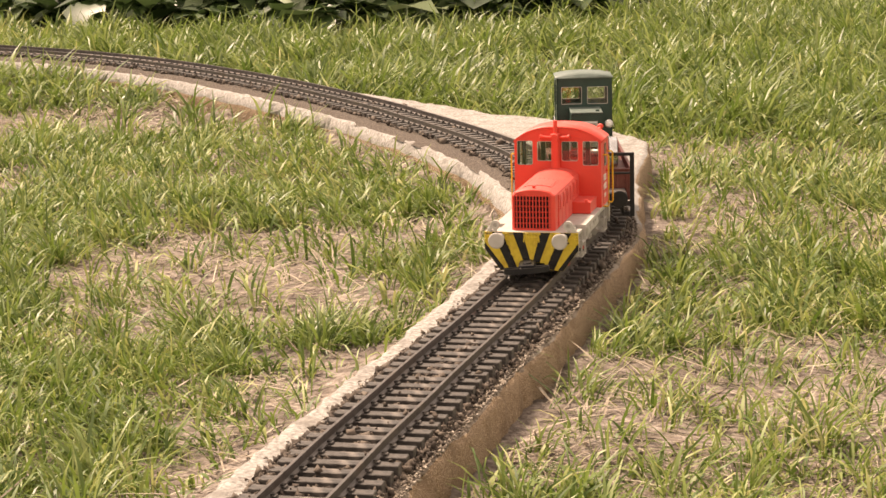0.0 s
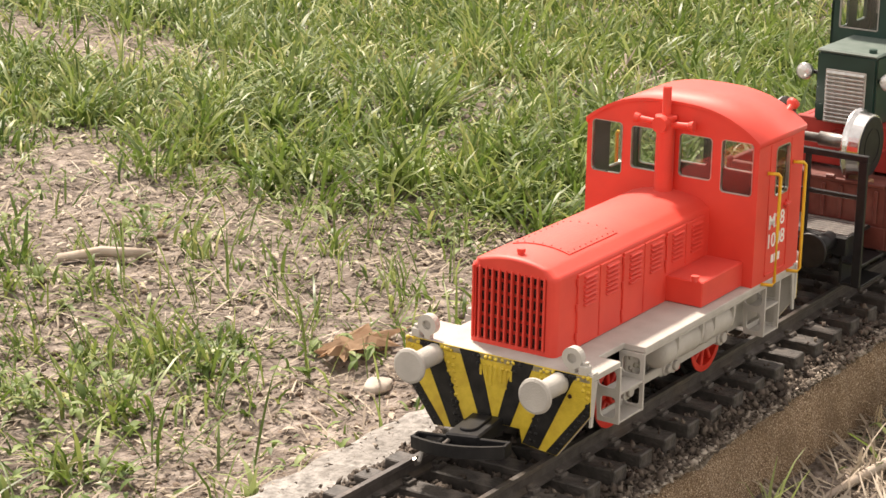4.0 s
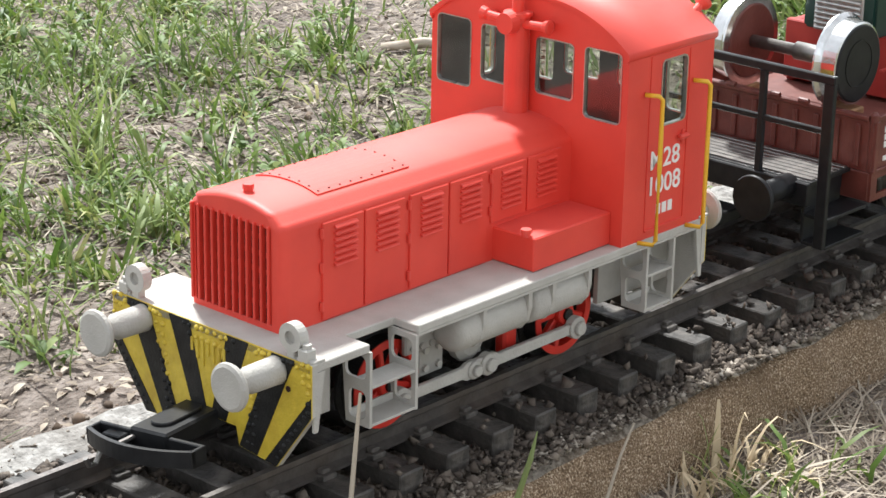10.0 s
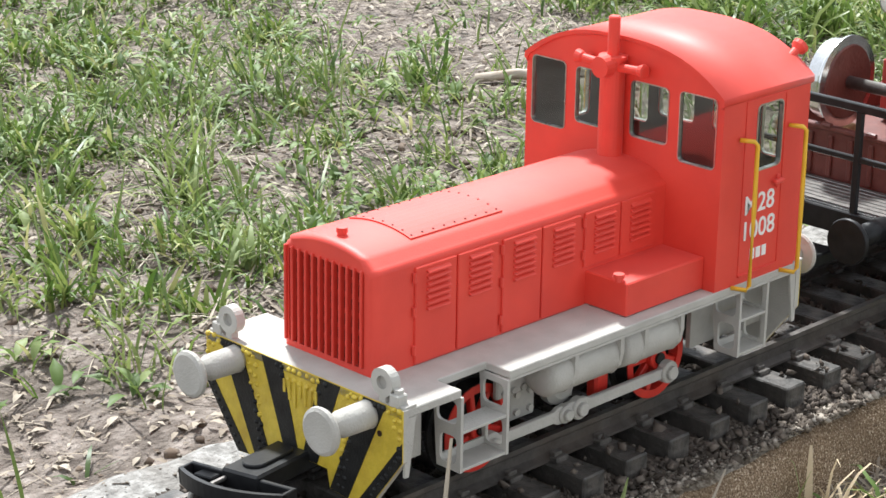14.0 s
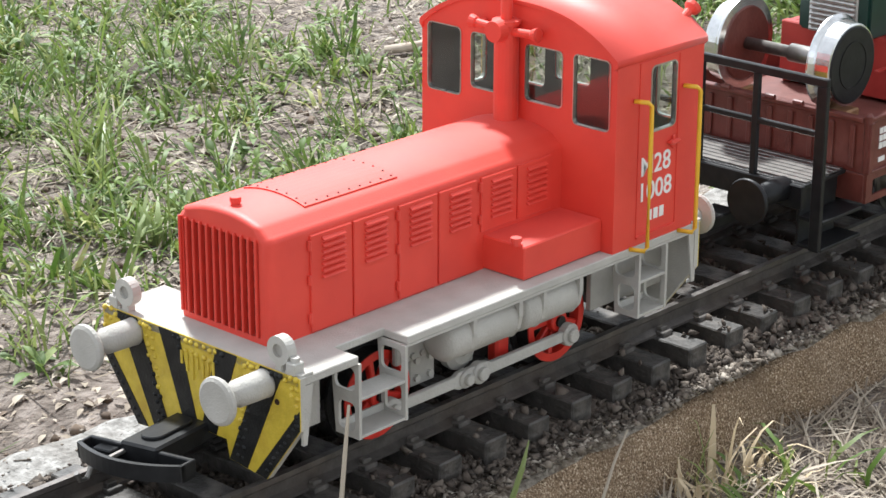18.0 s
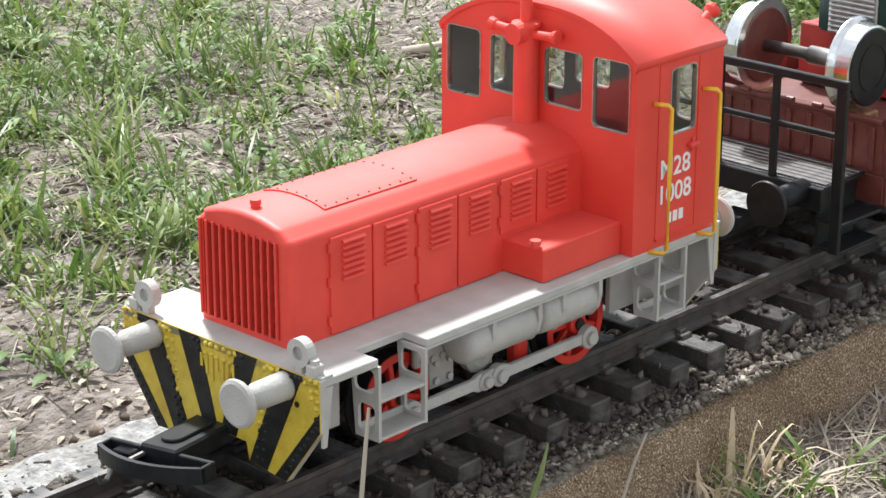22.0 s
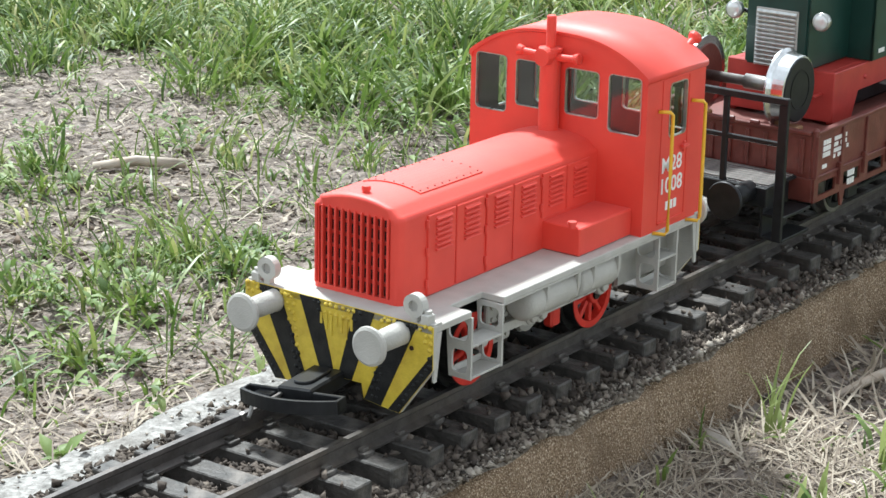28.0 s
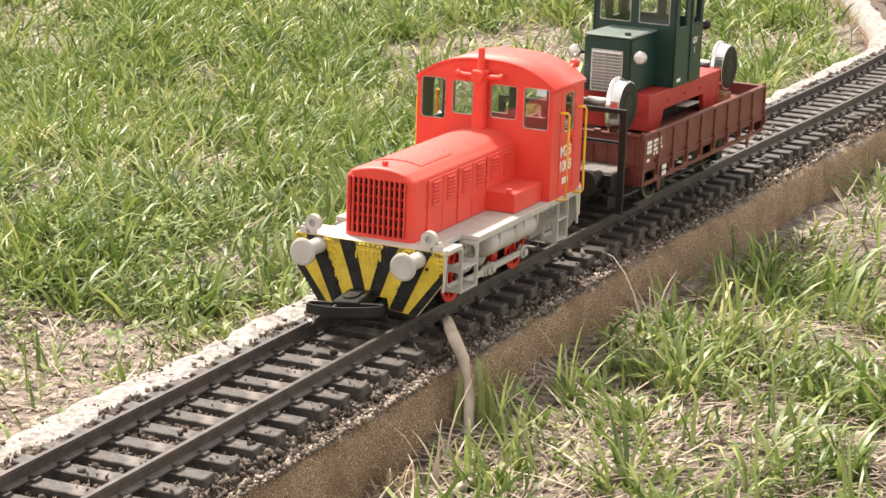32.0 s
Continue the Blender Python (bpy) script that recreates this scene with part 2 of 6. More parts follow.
WEED = material("weed_leaves", [(0.065, 0.11, 0.025), (0.125, 0.195, 0.046), (0.2, 0.275, 0.08), (0.34, 0.39, 0.17)], 10, 0.55, island=0.75, translucent=0.32, spec=0.4)
BUSH = material("bush_leaves", [(0.018, 0.04, 0.012), (0.036, 0.07, 0.02), (0.065, 0.11, 0.035), (0.16, 0.2, 0.1)], 5, 0.45, island=0.8, translucent=0.2)
EARTH = material("earth_crumbs", [(0.06, 0.04, 0.026), (0.12, 0.085, 0.06), (0.2, 0.15, 0.11)], 60, 0.9, island=0.8)
PALE_BUSH = material("pale_leaves", [(0.16, 0.22, 0.1), (0.26, 0.33, 0.19), (0.4, 0.45, 0.32)], 5, 0.45, island=0.8, translucent=0.2)
STEM = material("plant_stems", [(0.1, 0.1, 0.04), (0.22, 0.2, 0.09)], 30, 0.7, island=0.6)
LEAF_DRY = material("fallen_leaf", [(0.34, 0.21, 0.12), (0.5, 0.34, 0.21)], 50, 0.75, bump=0.4)
HOSE = material("old_hose", [(0.38, 0.31, 0.25), (0.52, 0.45, 0.37)], 80, 0.7, bump=0.3, stain=((0.36, 0.24, 0.15), 50, 0.6))
PEBBLE = material("pale_stone", [(0.34, 0.29, 0.24), (0.5, 0.45, 0.39)], 90, 0.8, bump=0.4)

# ---- building tools ----
def part(name, bm, mat_, parent=None, label="", smooth=False):
    """Links a bmesh as one mesh object under a thing or under a part."""
    me = bpy.data.meshes.new(name)
    bmesh.ops.recalc_face_normals(bm, faces=bm.faces[:])
    bm.to_mesh(me)
    bm.free()
    for q in (mat_ if isinstance(mat_, (list, tuple)) else [mat_]):
        me.materials.append(q)
    if smooth:
        me.polygons.foreach_set("use_smooth", [True] * len(me.polygons))
    ob = new(name, me)
    ob.parent = parent
    if label:
        ob["label"] = label
    return ob


def again(ob, parent, m=None):
    """Another object on the same mesh."""
    c = new(ob.name.split(".")[0], ob.data)
    c.parent = parent
    if m is not None:
        c.matrix_basis = m
    if "label" in ob:
        c["label"] = ob["label"]
    return c


def merge(dst, src):
    me = bpy.data.meshes.new("tmp")
    src.to_mesh(me)
    src.free()
    dst.from_mesh(me)
    bpy.data.meshes.remove(me)


def box(x0, x1, y0, y1, z0, z1, bevel=0.0, seg=1, into=None):
    bm = bmesh.new()
    bmesh.ops.create_cube(bm, size=1)
    for v in bm.verts:
        v.co = Vector(((x0 + x1) / 2 + v.co.x * (x1 - x0), (y0 + y1) / 2 + v.co.y * (y1 - y0), (z0 + z1) / 2 + v.co.z * (z1 - z0)))
    if bevel:
        bmesh.ops.bevel(bm, geom=bm.edges[:], offset=bevel, segments=seg, affect="EDGES")
    if into is not None:
        merge(into, bm)
        return into
    return bm


def lathe(p0, p1, profile, n=20, into=None):
    """Rings of (share of the way from p0 to p1, radius), closed at both ends."""
    p0, p1 = Vector(p0), Vector(p1)
    q = (p1 - p0).to_track_quat("Z", "Y")
    bm = bmesh.new()
    rings = []
    for t, r in profile:
        rings.append([bm.verts.new(p0.lerp(p1, t) + q @ Vector((r * math.cos(2 * math.pi * k / n), r * math.sin(2 * math.pi * k / n), 0))) for k in range(n)])
    for a, b in zip(rings, rings[1:]):
        for k in range(n):
            bm.faces.new((a[k], a[(k + 1) % n], b[(k + 1) % n], b[k]))
    bm.faces.new(rings[0][::-1])
    bm.faces.new(rings[-1])
    if into is not None:
        merge(into, bm)
        return into
    return bm


def cyl(p0, p1, r, n=16, into=None, soft=0.0):
    if soft:
        d = soft / (Vector(p1) - Vector(p0)).length
        return lathe(p0, p1, [(0, r - soft), (d, r), (1 - d, r), (1, r - soft)], n, into)
    return lathe(p0, p1, [(0, r), (1, r)], n, into)


def ring(c, axis, r_out, r_in, depth, n=24, into=None):
    """A flat ring round c."""
    q = Vector(axis).to_track_quat("Z", "Y")
    bm = bmesh.new()
    loops = []
    for r, d in ((r_out, -depth / 2), (r_out, depth / 2), (r_in, depth / 2), (r_in, -depth / 2)):
        loops.append([bm.verts.new(Vector(c) + q @ Vector((r * math.cos(2 * math.pi * k / n), r * math.sin(2 * math.pi * k / n), d))) for k in range(n)])
    for i in range(4):
        a, b = loops[i], loops[(i + 1) % 4]
        for k in range(n):
            bm.faces.new((a[k], a[(k + 1) % n], b[(k + 1) % n], b[k]))
    if into is not None:
        merge(into, bm)
        return into
    return bm


def tube(points, r, n=8, into=None, taper=None):
    """A round bar along points."""
    bm = bmesh.new()
    P = [Vector(p) for p in points]
    rings = []
    for i, p in enumerate(P):
        d = (P[min(i + 1, len(P) - 1)] - P[max(i - 1, 0)]).normalized()
        q = d.to_track_quat("Z", "Y")
        rr = r if taper is None else r * taper[i]
        rings.append([bm.verts.new(p + q @ Vector((rr * math.cos(2 * math.pi * k / n), rr * math.sin(2 * math.pi * k / n), 0))) for k in range(n)])
    for a, b in zip(rings, rings[1:]):
        best = min(range(n), key=lambda j: (a[0].co - b[j].co).length)
        for k in range(n):
            bm.faces.new((a[k], a[(k + 1) % n], b[(best + k + 1) % n], b[(best + k) % n]))
    bm.faces.new(rings[0][::-1])
    bm.faces.new(rings[-1])
    if into is not None:
        merge(into, bm)
        return into
    return bm


def prism(poly, axis, a0, a1, into=None, bevel=0.0):
    """A polygon in the plane across an axis ('x': (y, z), 'y': (x, z), 'z': (x, y)), drawn out from a0 to a1."""
    def at(u, v, a):
        return {"x": (a, u, v), "y": (u, a, v), "z": (u, v, a)}[axis]
    bm = bmesh.new()
    lo = [bm.verts.new(at(u, v, a0)) for u, v in poly]
    hi = [bm.verts.new(at(u, v, a1)) for u, v in poly]
    n = len(poly)
    bm.faces.new(lo[::-1])
    bm.faces.new(hi)
    for k in range(n):
        bm.faces.new((lo[k], lo[(k + 1) % n], hi[(k + 1) % n], hi[k]))
    if bevel:
        bmesh.ops.recalc_face_normals(bm, faces=bm.faces[:])
        bmesh.ops.bevel(bm, geom=bm.edges[:], offset=bevel, segments=1, affect="EDGES")
    if into is not None:
        merge(into, bm)
        return into
    return bm


def holed(outer, holes, axis, a0, a1, into=None):
    """A plate with openings that go through it; outer and holes are polygons as in prism()."""
    def at(u, v, a):
        return Vector({"x": (a, u, v), "y": (u, a, v), "z": (u, v, a)}[axis])
    bm = bmesh.new()
    edges = []
    for loop in [outer] + holes:
        vs = [bm.verts.new(at(u, v, a0)) for u, v in loop]
        edges += [bm.edges.new((vs[k], vs[(k + 1) % len(vs)])) for k in range(len(vs))]
    bmesh.ops.triangle_fill(bm, use_beauty=True, use_dissolve=False, edges=edges)
    got = bmesh.ops.extrude_face_region(bm, geom=bm.faces[:])
    bmesh.ops.translate(bm, verts=[g for g in got["geom"] if isinstance(g, bmesh.types.BMVert)], vec=at(0, 0, a1) - at(0, 0, a0))
    if into is not None:
        merge(into, bm)
        return into
    return bm


def rounded(u0, u1, v0, v1, r, n=4):
    out = []
    for cu, cv, a in ((u1 - r, v1 - r, 0), (u0 + r, v1 - r, 90), (u0 + r, v0 + r, 180), (u1 - r, v0 + r, 270)):
        out += [(cu + r * math.cos(radians(a + 90 * k / n)), cv + r * math.sin(radians(a + 90 * k / n))) for k in range(n + 1)]
    return out


def arc_top(half, z_eave, z_crown, n=14, sharp=2.4):
    """Points of a low vaulted outline from -half to half."""
    return [(half * math.sin(radians(-90 + 180 * k / n)) , z_eave + (z_crown - z_eave) * (1 - abs(math.sin(radians(-90 + 180 * k / n))) ** sharp)) for k in range(n + 1)]


def writing(text, size, m, mat_, parent, name="lettering"):
    cu = bpy.data.curves.new("tmp", "FONT")
    cu.body, cu.size, cu.align_x, cu.align_y, cu.extrude, cu.offset = text, size, "CENTER", "CENTER", 0.00012, 0.00008
    t_ = bpy.data.objects.new("tmp", cu)
    scene.collection.objects.link(t_)
    bpy.context.view_layer.update()
    me = bpy.data.meshes.new_from_object(t_)
    bpy.data.objects.remove(t_)
    me.materials.clear()
    me.materials.append(mat_)
    ob = new(name, me)
    ob.parent = parent
    ob.matrix_basis = m
    return ob


# ---- the line of the track ----
LINE = [(0.7, 0), (0.3, 0.0), (0.0, 0.0), (-0.4, 0.0), (-0.8, 0.0003), (-1.0, 0.0035), (-1.1, 0.0053), (-1.1999, 0.0096), (-1.2999, 0.0128), (-1.3998, 0.0175), (-1.4998, 0.0226), (-1.5997, 0.0268), (-1.6996, 0.0299), (-1.7995, 0.0319), (-1.8994, 0.0323), (-1.9697, 0.0347), (-2.0403, 0.0313), (-2.12, 0.0197), (-2.1979, 0.0001), (-2.2842, -0.0285), (-2.3693, -0.0589), (-2.4615, -0.0941), (-2.57, -0.1417), (-2.6997, -0.2151), (-2.8266, -0.2949), (-2.9506, -0.3793), (-3.0747, -0.4636), (-3.303, -0.642), (-3.486, -0.803), (-3.65, -0.967), (-3.79, -1.127), (-3.91, -1.297), (-4, -1.46), (-4.067, -1.614), (-4.13, -1.85), (-4.16, -2.2), (-4.16, -2.8)]


def _spline(points, per=24):
    P = [Vector((*p, 0)) for p in points]
    out = []
    for i in range(len(P) - 1):
        a, b, c, d = P[max(i - 1, 0)], P[i], P[i + 1], P[min(i + 2, len(P) - 1)]
        for k in range(per):
            t = k / per
            out.append(0.5 * ((2 * b) + (c - a) * t + (2 * a - 5 * b + 4 * c - d) * t * t + (3 * b - a - 3 * c + d) * t ** 3))
    return out + [P[-1]]


CURVE = _spline(LINE)
ARC = [0.0]
for _p, _q in zip(CURVE, CURVE[1:]):
    ARC.append(ARC[-1] + (_q - _p).length)
ZERO = float(np.interp(0.0, [-p.x for p in CURVE if p.y > -.01], [a for p, a in zip(CURVE, ARC) if p.y > -.01]))
_AX, _AY = [p.x for p in CURVE], [p.y for p in CURVE]


def along(a):
    """The place on the line, a metres back from the world's origin."""
    return Vector((float(np.interp(a + ZERO, ARC, _AX)), float(np.interp(a + ZERO, ARC, _AY)), 0))


def heading(a):
    return (along(a + 0.004) - along(a - 0.004)).normalized()


def beside(a, y, z=0.0):
    """A place y metres to the side of the line (to +y where it runs straight)."""
    d = heading(a)
    return along(a) + Vector((d.y, -d.x, 0)) * y + Vector((0, 0, z))


def standing(shift, x_front, x_rear):
    """The pose of a vehicle whose two axles, at these places in its own space, follow the line."""
    p, q = along(-(x_front + shift)), along(-(x_rear + shift))
    d = (p - q).normalized()
    o = p - d * x_front
    return pose(o.x, o.y, 0, 0, 0, math.degrees(math.atan2(d.y, d.x)))

# ---- the red locomotive ----
DECK, HALF, X0, X1 = 0.0425, 0.046, -0.0255, -0.227
FRONT_AXLE, REAR_AXLE, WHEEL_R, CRANK = -0.0785, -0.1695, 0.0155, 0.0052


def build_wheel(parent, x, side, loco_kind=True):
    """A spoked wheel; its own space has the axle at the middle."""
    tyre_r = WHEEL_R if loco_kind else 0.0145
    bm = bmesh.new()
    s = side
    ring((0, s * 0.0255, 0), (0, 1, 0), tyre_r * (0.985 if loco_kind else 0.86), tyre_r * (0.8 if loco_kind else 0.68), 0.004, 32, bm)
    cyl((0, s * 0.023, 0), (0, s * 0.029, 0), 0.0042, 16, bm, 0.0004)
    w = part("wheel", bm, ORANGE_RED if loco_kind else PLASTIC, parent, "red spoked wheel" if loco_kind else "black spoked wheel")
    w.location = (x, 0, tyre_r)
    count = 9 if loco_kind else 8
    spoke = part("spoke", box(0.002, tyre_r * (0.83 if loco_kind else 0.75), s * 0.0255 - 0.0013, s * 0.0255 + 0.0013, -0.0011, 0.0011, 0.0004), ORANGE_RED if loco_kind else PLASTIC, w)
    for k in range(1, count):
        again(spoke, w, Matrix.Rotation(2 * math.pi * k / count, 4, "Y"))
    t = ring((0, s * 0.0243, 0), (0, 1, 0), tyre_r, tyre_r * 0.84, 0.0056, 36)
    ring((0, s * 0.0211, 0), (0, 1, 0), tyre_r + 0.0022, tyre_r * 0.84, 0.0013, 36, t)
    part("tyre", t, BLACK if loco_kind else AXLE, w, "dark worn tyre")
    if side > 0:
        part("axle", cyl((0, -0.03, 0), (0, 0.03, 0), 0.0022, 10), BLACK, w)
    return w


def build_step(parent, xf, xr, side, z_bot, second):
    """A two-tread step hung under the deck."""
    s = side
    y0, y1 = s * 0.0335, s * HALF
    bm = bmesh.new()
    for x in (xf, xr):
        outer = [(s * 0.0335, DECK - 0.003), (y1, DECK - 0.003), (y1, z_bot), (s * 0.0355, z_bot)]
        h1 = rounded(*sorted((s * 0.0352, s * 0.0442)), z_bot + (0.0158 if second else 0.0148), DECK - 0.005, 0.002, 3)
        h2 = rounded(*sorted((s * 0.0368, s * 0.0442)), z_bot + 0.0022, z_bot + 0.0118, 0.002, 3)
        holed(outer, [h1, h2], "x", x - 0.0006, x + 0.0006, bm)
    st = part("step", bm, GREY, parent, "grey two-tread step with cut-out side plates")
    for z in (z_bot + 0.0006, z_bot + 0.0135):
        part("tread", box(xr, xf, *sorted((s * 0.0365, s * 0.0458)), z - 0.0005, z + 0.0005, 0.0001), GREY, st)
    part("riser", box(xr, xf, *sorted((s * 0.0355, s * 0.0363)), z_bot, z_bot + 0.0035, 0.0001), GREY, st)
    return st


def build_buffer(parent, x, y, z, way):
    """A side buffer that looks along way (+1 or -1)."""
    stem = lathe((x, y, z), (x + way * 0.019, y, z), [(0, 0.0048), (0.06, 0.0046), (0.62, 0.0044), (0.66, 0.0036), (1, 0.0036)], 20)
    b = part("buffer", stem, GREY, parent, "grey buffer with a round head", True)
    b.data.polygons.foreach_set("use_smooth", [len(p.vertices) == 4 for p in b.data.polygons])
    head = lathe((x + way * 0.0175, y, z), (x + way * 0.0208, y, z), [(0, 0.004), (0.25, 0.0074), (0.5, 0.0079), (0.8, 0.0077), (1, 0.0066)], 28)
    part("buffer_head", head, GREY, b)
    return b


def build_coupler(parent, x, way, skew=0.0):
    """A plastic loop coupler: an open flat bow on a long shank."""
    n = 14
    bm = bmesh.new()
    outer = [(0.0098 - 0.006 * (2 * k / n - 1) ** 2, (2 * k / n - 1) * 0.0218) for k in range(n + 1)]
    prism(outer + [(px - 0.0016, py) for px, py in reversed(outer)], "z", -0.0032, 0.0022, bm)
    prism([(px - 0.0006, py) for px, py in outer] + [(-0.0022, 0.0218), (-0.0022, -0.0218)], "z", -0.0034, -0.0022, bm)
    for s in (-1, 1):
        box(-0.0022, 0.0042, *sorted((s * 0.0204, s * 0.0218)), -0.0032, 0.0022, 0.0003, 1, bm)
    box(-0.003, -0.0012, -0.0218, 0.0218, -0.0032, 0.0022, 0.0003, 1, bm)
    bow = part("coupler", bm, PLASTIC, parent, "black plastic loop coupler")
    m = pose(x + way * 0.0262, 0, 0.0115, 4 * skew, 0, (0 if way > 0 else 180) + 8 * skew)
    bow.matrix_basis = m
    part("shank", box(-0.03, -0.0005, -0.0078, 0.0078, -0.003, 0.0036, 0.0008), PLASTIC, bow)
    part("pad", prism(rounded(-0.0245, -0.0045, -0.0042, 0.0042, 0.004), "z", 0.0034, 0.0048, None, 0.0003), PLASTIC, bow)
    part("pin", cyl((-0.002, -0.006, 0.0005), (0.0062, -0.006, 0.0005), 0.0009, 8), AXLE, bow)
    part("lug", box(-0.002, 0.003, -0.0165, -0.0085, -0.002, 0.001, 0.0004), PLASTIC, bow)
    hook = tube([(0.002, -0.0172, -0.002), (0.0035, -0.0174, -0.006), (0.0055, -0.0175, -0.0088), (0.0085, -0.0175, -0.0084), (0.0098, -0.0175, -0.0055)], 0.0009, 8)
    part("hook", hook, AXLE, bow)
    return bow


def build_plate(parent, x, way):
    """The end plate: yellow with a fan of black stripes and rows of rivets."""
    half = [(0.0465, DECK + 0.0002), (0.0465, 0.0255), (0.031, 0.0045), (0.0138, 0.0062), (0.0125, 0.0125)]
    pts = [(-u, v) for u, v in half] + half[::-1]
    plate = part("end_plate", prism(pts, "x", x - way * 0.0004, x), YELLOW, parent, "yellow end plate with black warning stripes and rivets")
    part("plate_back", prism(pts, "x", x - way * 0.0026, x - way * 0.0004), GREY, plate, "grey back of the end plate")
    stripes = [[(0.0088, DECK), (0.0186, DECK), (0.0078, 0.0127), (0.0008, 0.0127)],
               [(0.0292, DECK), (0.0392, DECK), (0.0222, 0.0056), (0.0140, 0.0064)],
               [(0.0464, 0.0322), (0.0464, 0.0256), (0.0309, 0.0047), (0.0258, 0.0052)]]
    for poly in stripes:
        for s in (-1, 1):
            q = [(s * u, v) for u, v in poly]
            part("stripe", prism(q, "x", x - way * 0.0002, x + way * 0.0002), BLACK, plate, "black painted stripe")

    def black_at(u, v):
        for poly in stripes:
            side = [(b[0] - a[0]) * (v - a[1]) - (b[1] - a[1]) * (abs(u) - a[0]) for a, b in zip(poly, poly[1:] + poly[:1])]
            if all(c <= 0 for c in side) or all(c >= 0 for c in side):
                return True
        return False

    rv = {True: bmesh.new(), False: bmesh.new()}
    rng = random.Random(4)
    spots = []
    for s in (-1, 1):
        spots += [(s * 0.0453, 0.027 + 0.0150 * k / 5) for k in range(6)] + [(s * 0.0428, 0.036 + 0.006 * k / 2) for k in range(3)]
        spots += [(s * (0.0452 - 0.0142 * k / 8), 0.0272 - 0.0195 * k / 8) for k in range(9)]
        spots += [(s * (0.0225 - 0.005 * k / 10), 0.0405 - 0.032 * k / 10) for k in range(11)]
        spots += [(s * (0.0252 - 0.0052 * k / 10), 0.0408 - 0.032 * k / 10) for k in range(11)]
        spots += [(s * (0.0405 - 0.0165 * k / 8), 0.0411) for k in range(9)]
    spots += [(-0.0115 + 0.023 * k / 8, 0.0409) for k in range(9)] + [(-0.009 + 0.018 * k / 6, 0.0379) for k in range(7)]
    for u, v in spots:
        u, v, r = u + rng.uniform(-0.0005, 0.0005), v + rng.uniform(-0.0004, 0.0004), rng.uniform(0.0008, 0.00115)
        lathe((x - way * 0.0003, u, v), (x + way * rng.uniform(0.0006, 0.0010), u, v), [(0, r), (0.5, r * 0.9), (1, r * 0.35)], 7, rv[black_at(u, v)])
    part("rivets", rv[False], YELLOW, plate, "yellow painted rivets", True)
    part("rivets", rv[True], BLACK, plate, "black painted rivets", True)
    for k in range(7):
        u = -0.0075 + 0.0025 * k
        part("crest_bar", box(*sorted((x, x + way * 0.0005)), u - 0.0006, u + 0.0006, 0.0328 - 0.002 * (k % 3), 0.0375, 0.0002), YELLOW, plate)
    for s in (-1, 1):
        part("hole", cyl((x - way * 0.0002, s * 0.0365, 0.0325), (x + way * 0.0003, s * 0.0365, 0.0325), 0.001, 10), SLOT, plate, "dark bolt hole")
    return plate


def build_lamp(parent, x, y, way):
    s = 1 if y > 0 else -1
    ln = part("marker_lamp", ring((x, y - s * 0.0012, DECK + 0.0066), (1, 0, 0), 0.0047, 0.0022, 0.0036, 22), GREY, parent, "small grey ring-shaped marker lamp")
    part("lens", cyl((x - way * 0.0012, y - s * 0.0012, DECK + 0.0066), (x + way * 0.0006, y - s * 0.0012, DECK + 0.0066), 0.0024, 14), GREY_DARK, ln)
    b = box(x - 0.0016, x + 0.0016, y - s * 0.0012 - 0.0016, y - s * 0.0012 + 0.0016, DECK, DECK + 0.0035, 0.0003)
    box(x - 0.0022, x + 0.0022, *sorted((y + s * 0.0025, y + s * 0.0065)), DECK, DECK + 0.0042, 0.0004, 1, b)
    box(x - 0.004, x + 0.0015, *sorted((y + s * 0.0015, y + s * 0.0085)), DECK, DECK + 0.001, 0.0002, 1, b)
    part("bracket", b, GREY, ln)
    part("nut", cyl((x, y + s * 0.0045, DECK + 0.004), (x, y + s * 0.0045, DECK + 0.0056), 0.0016, 6), GREY, ln)
    return ln


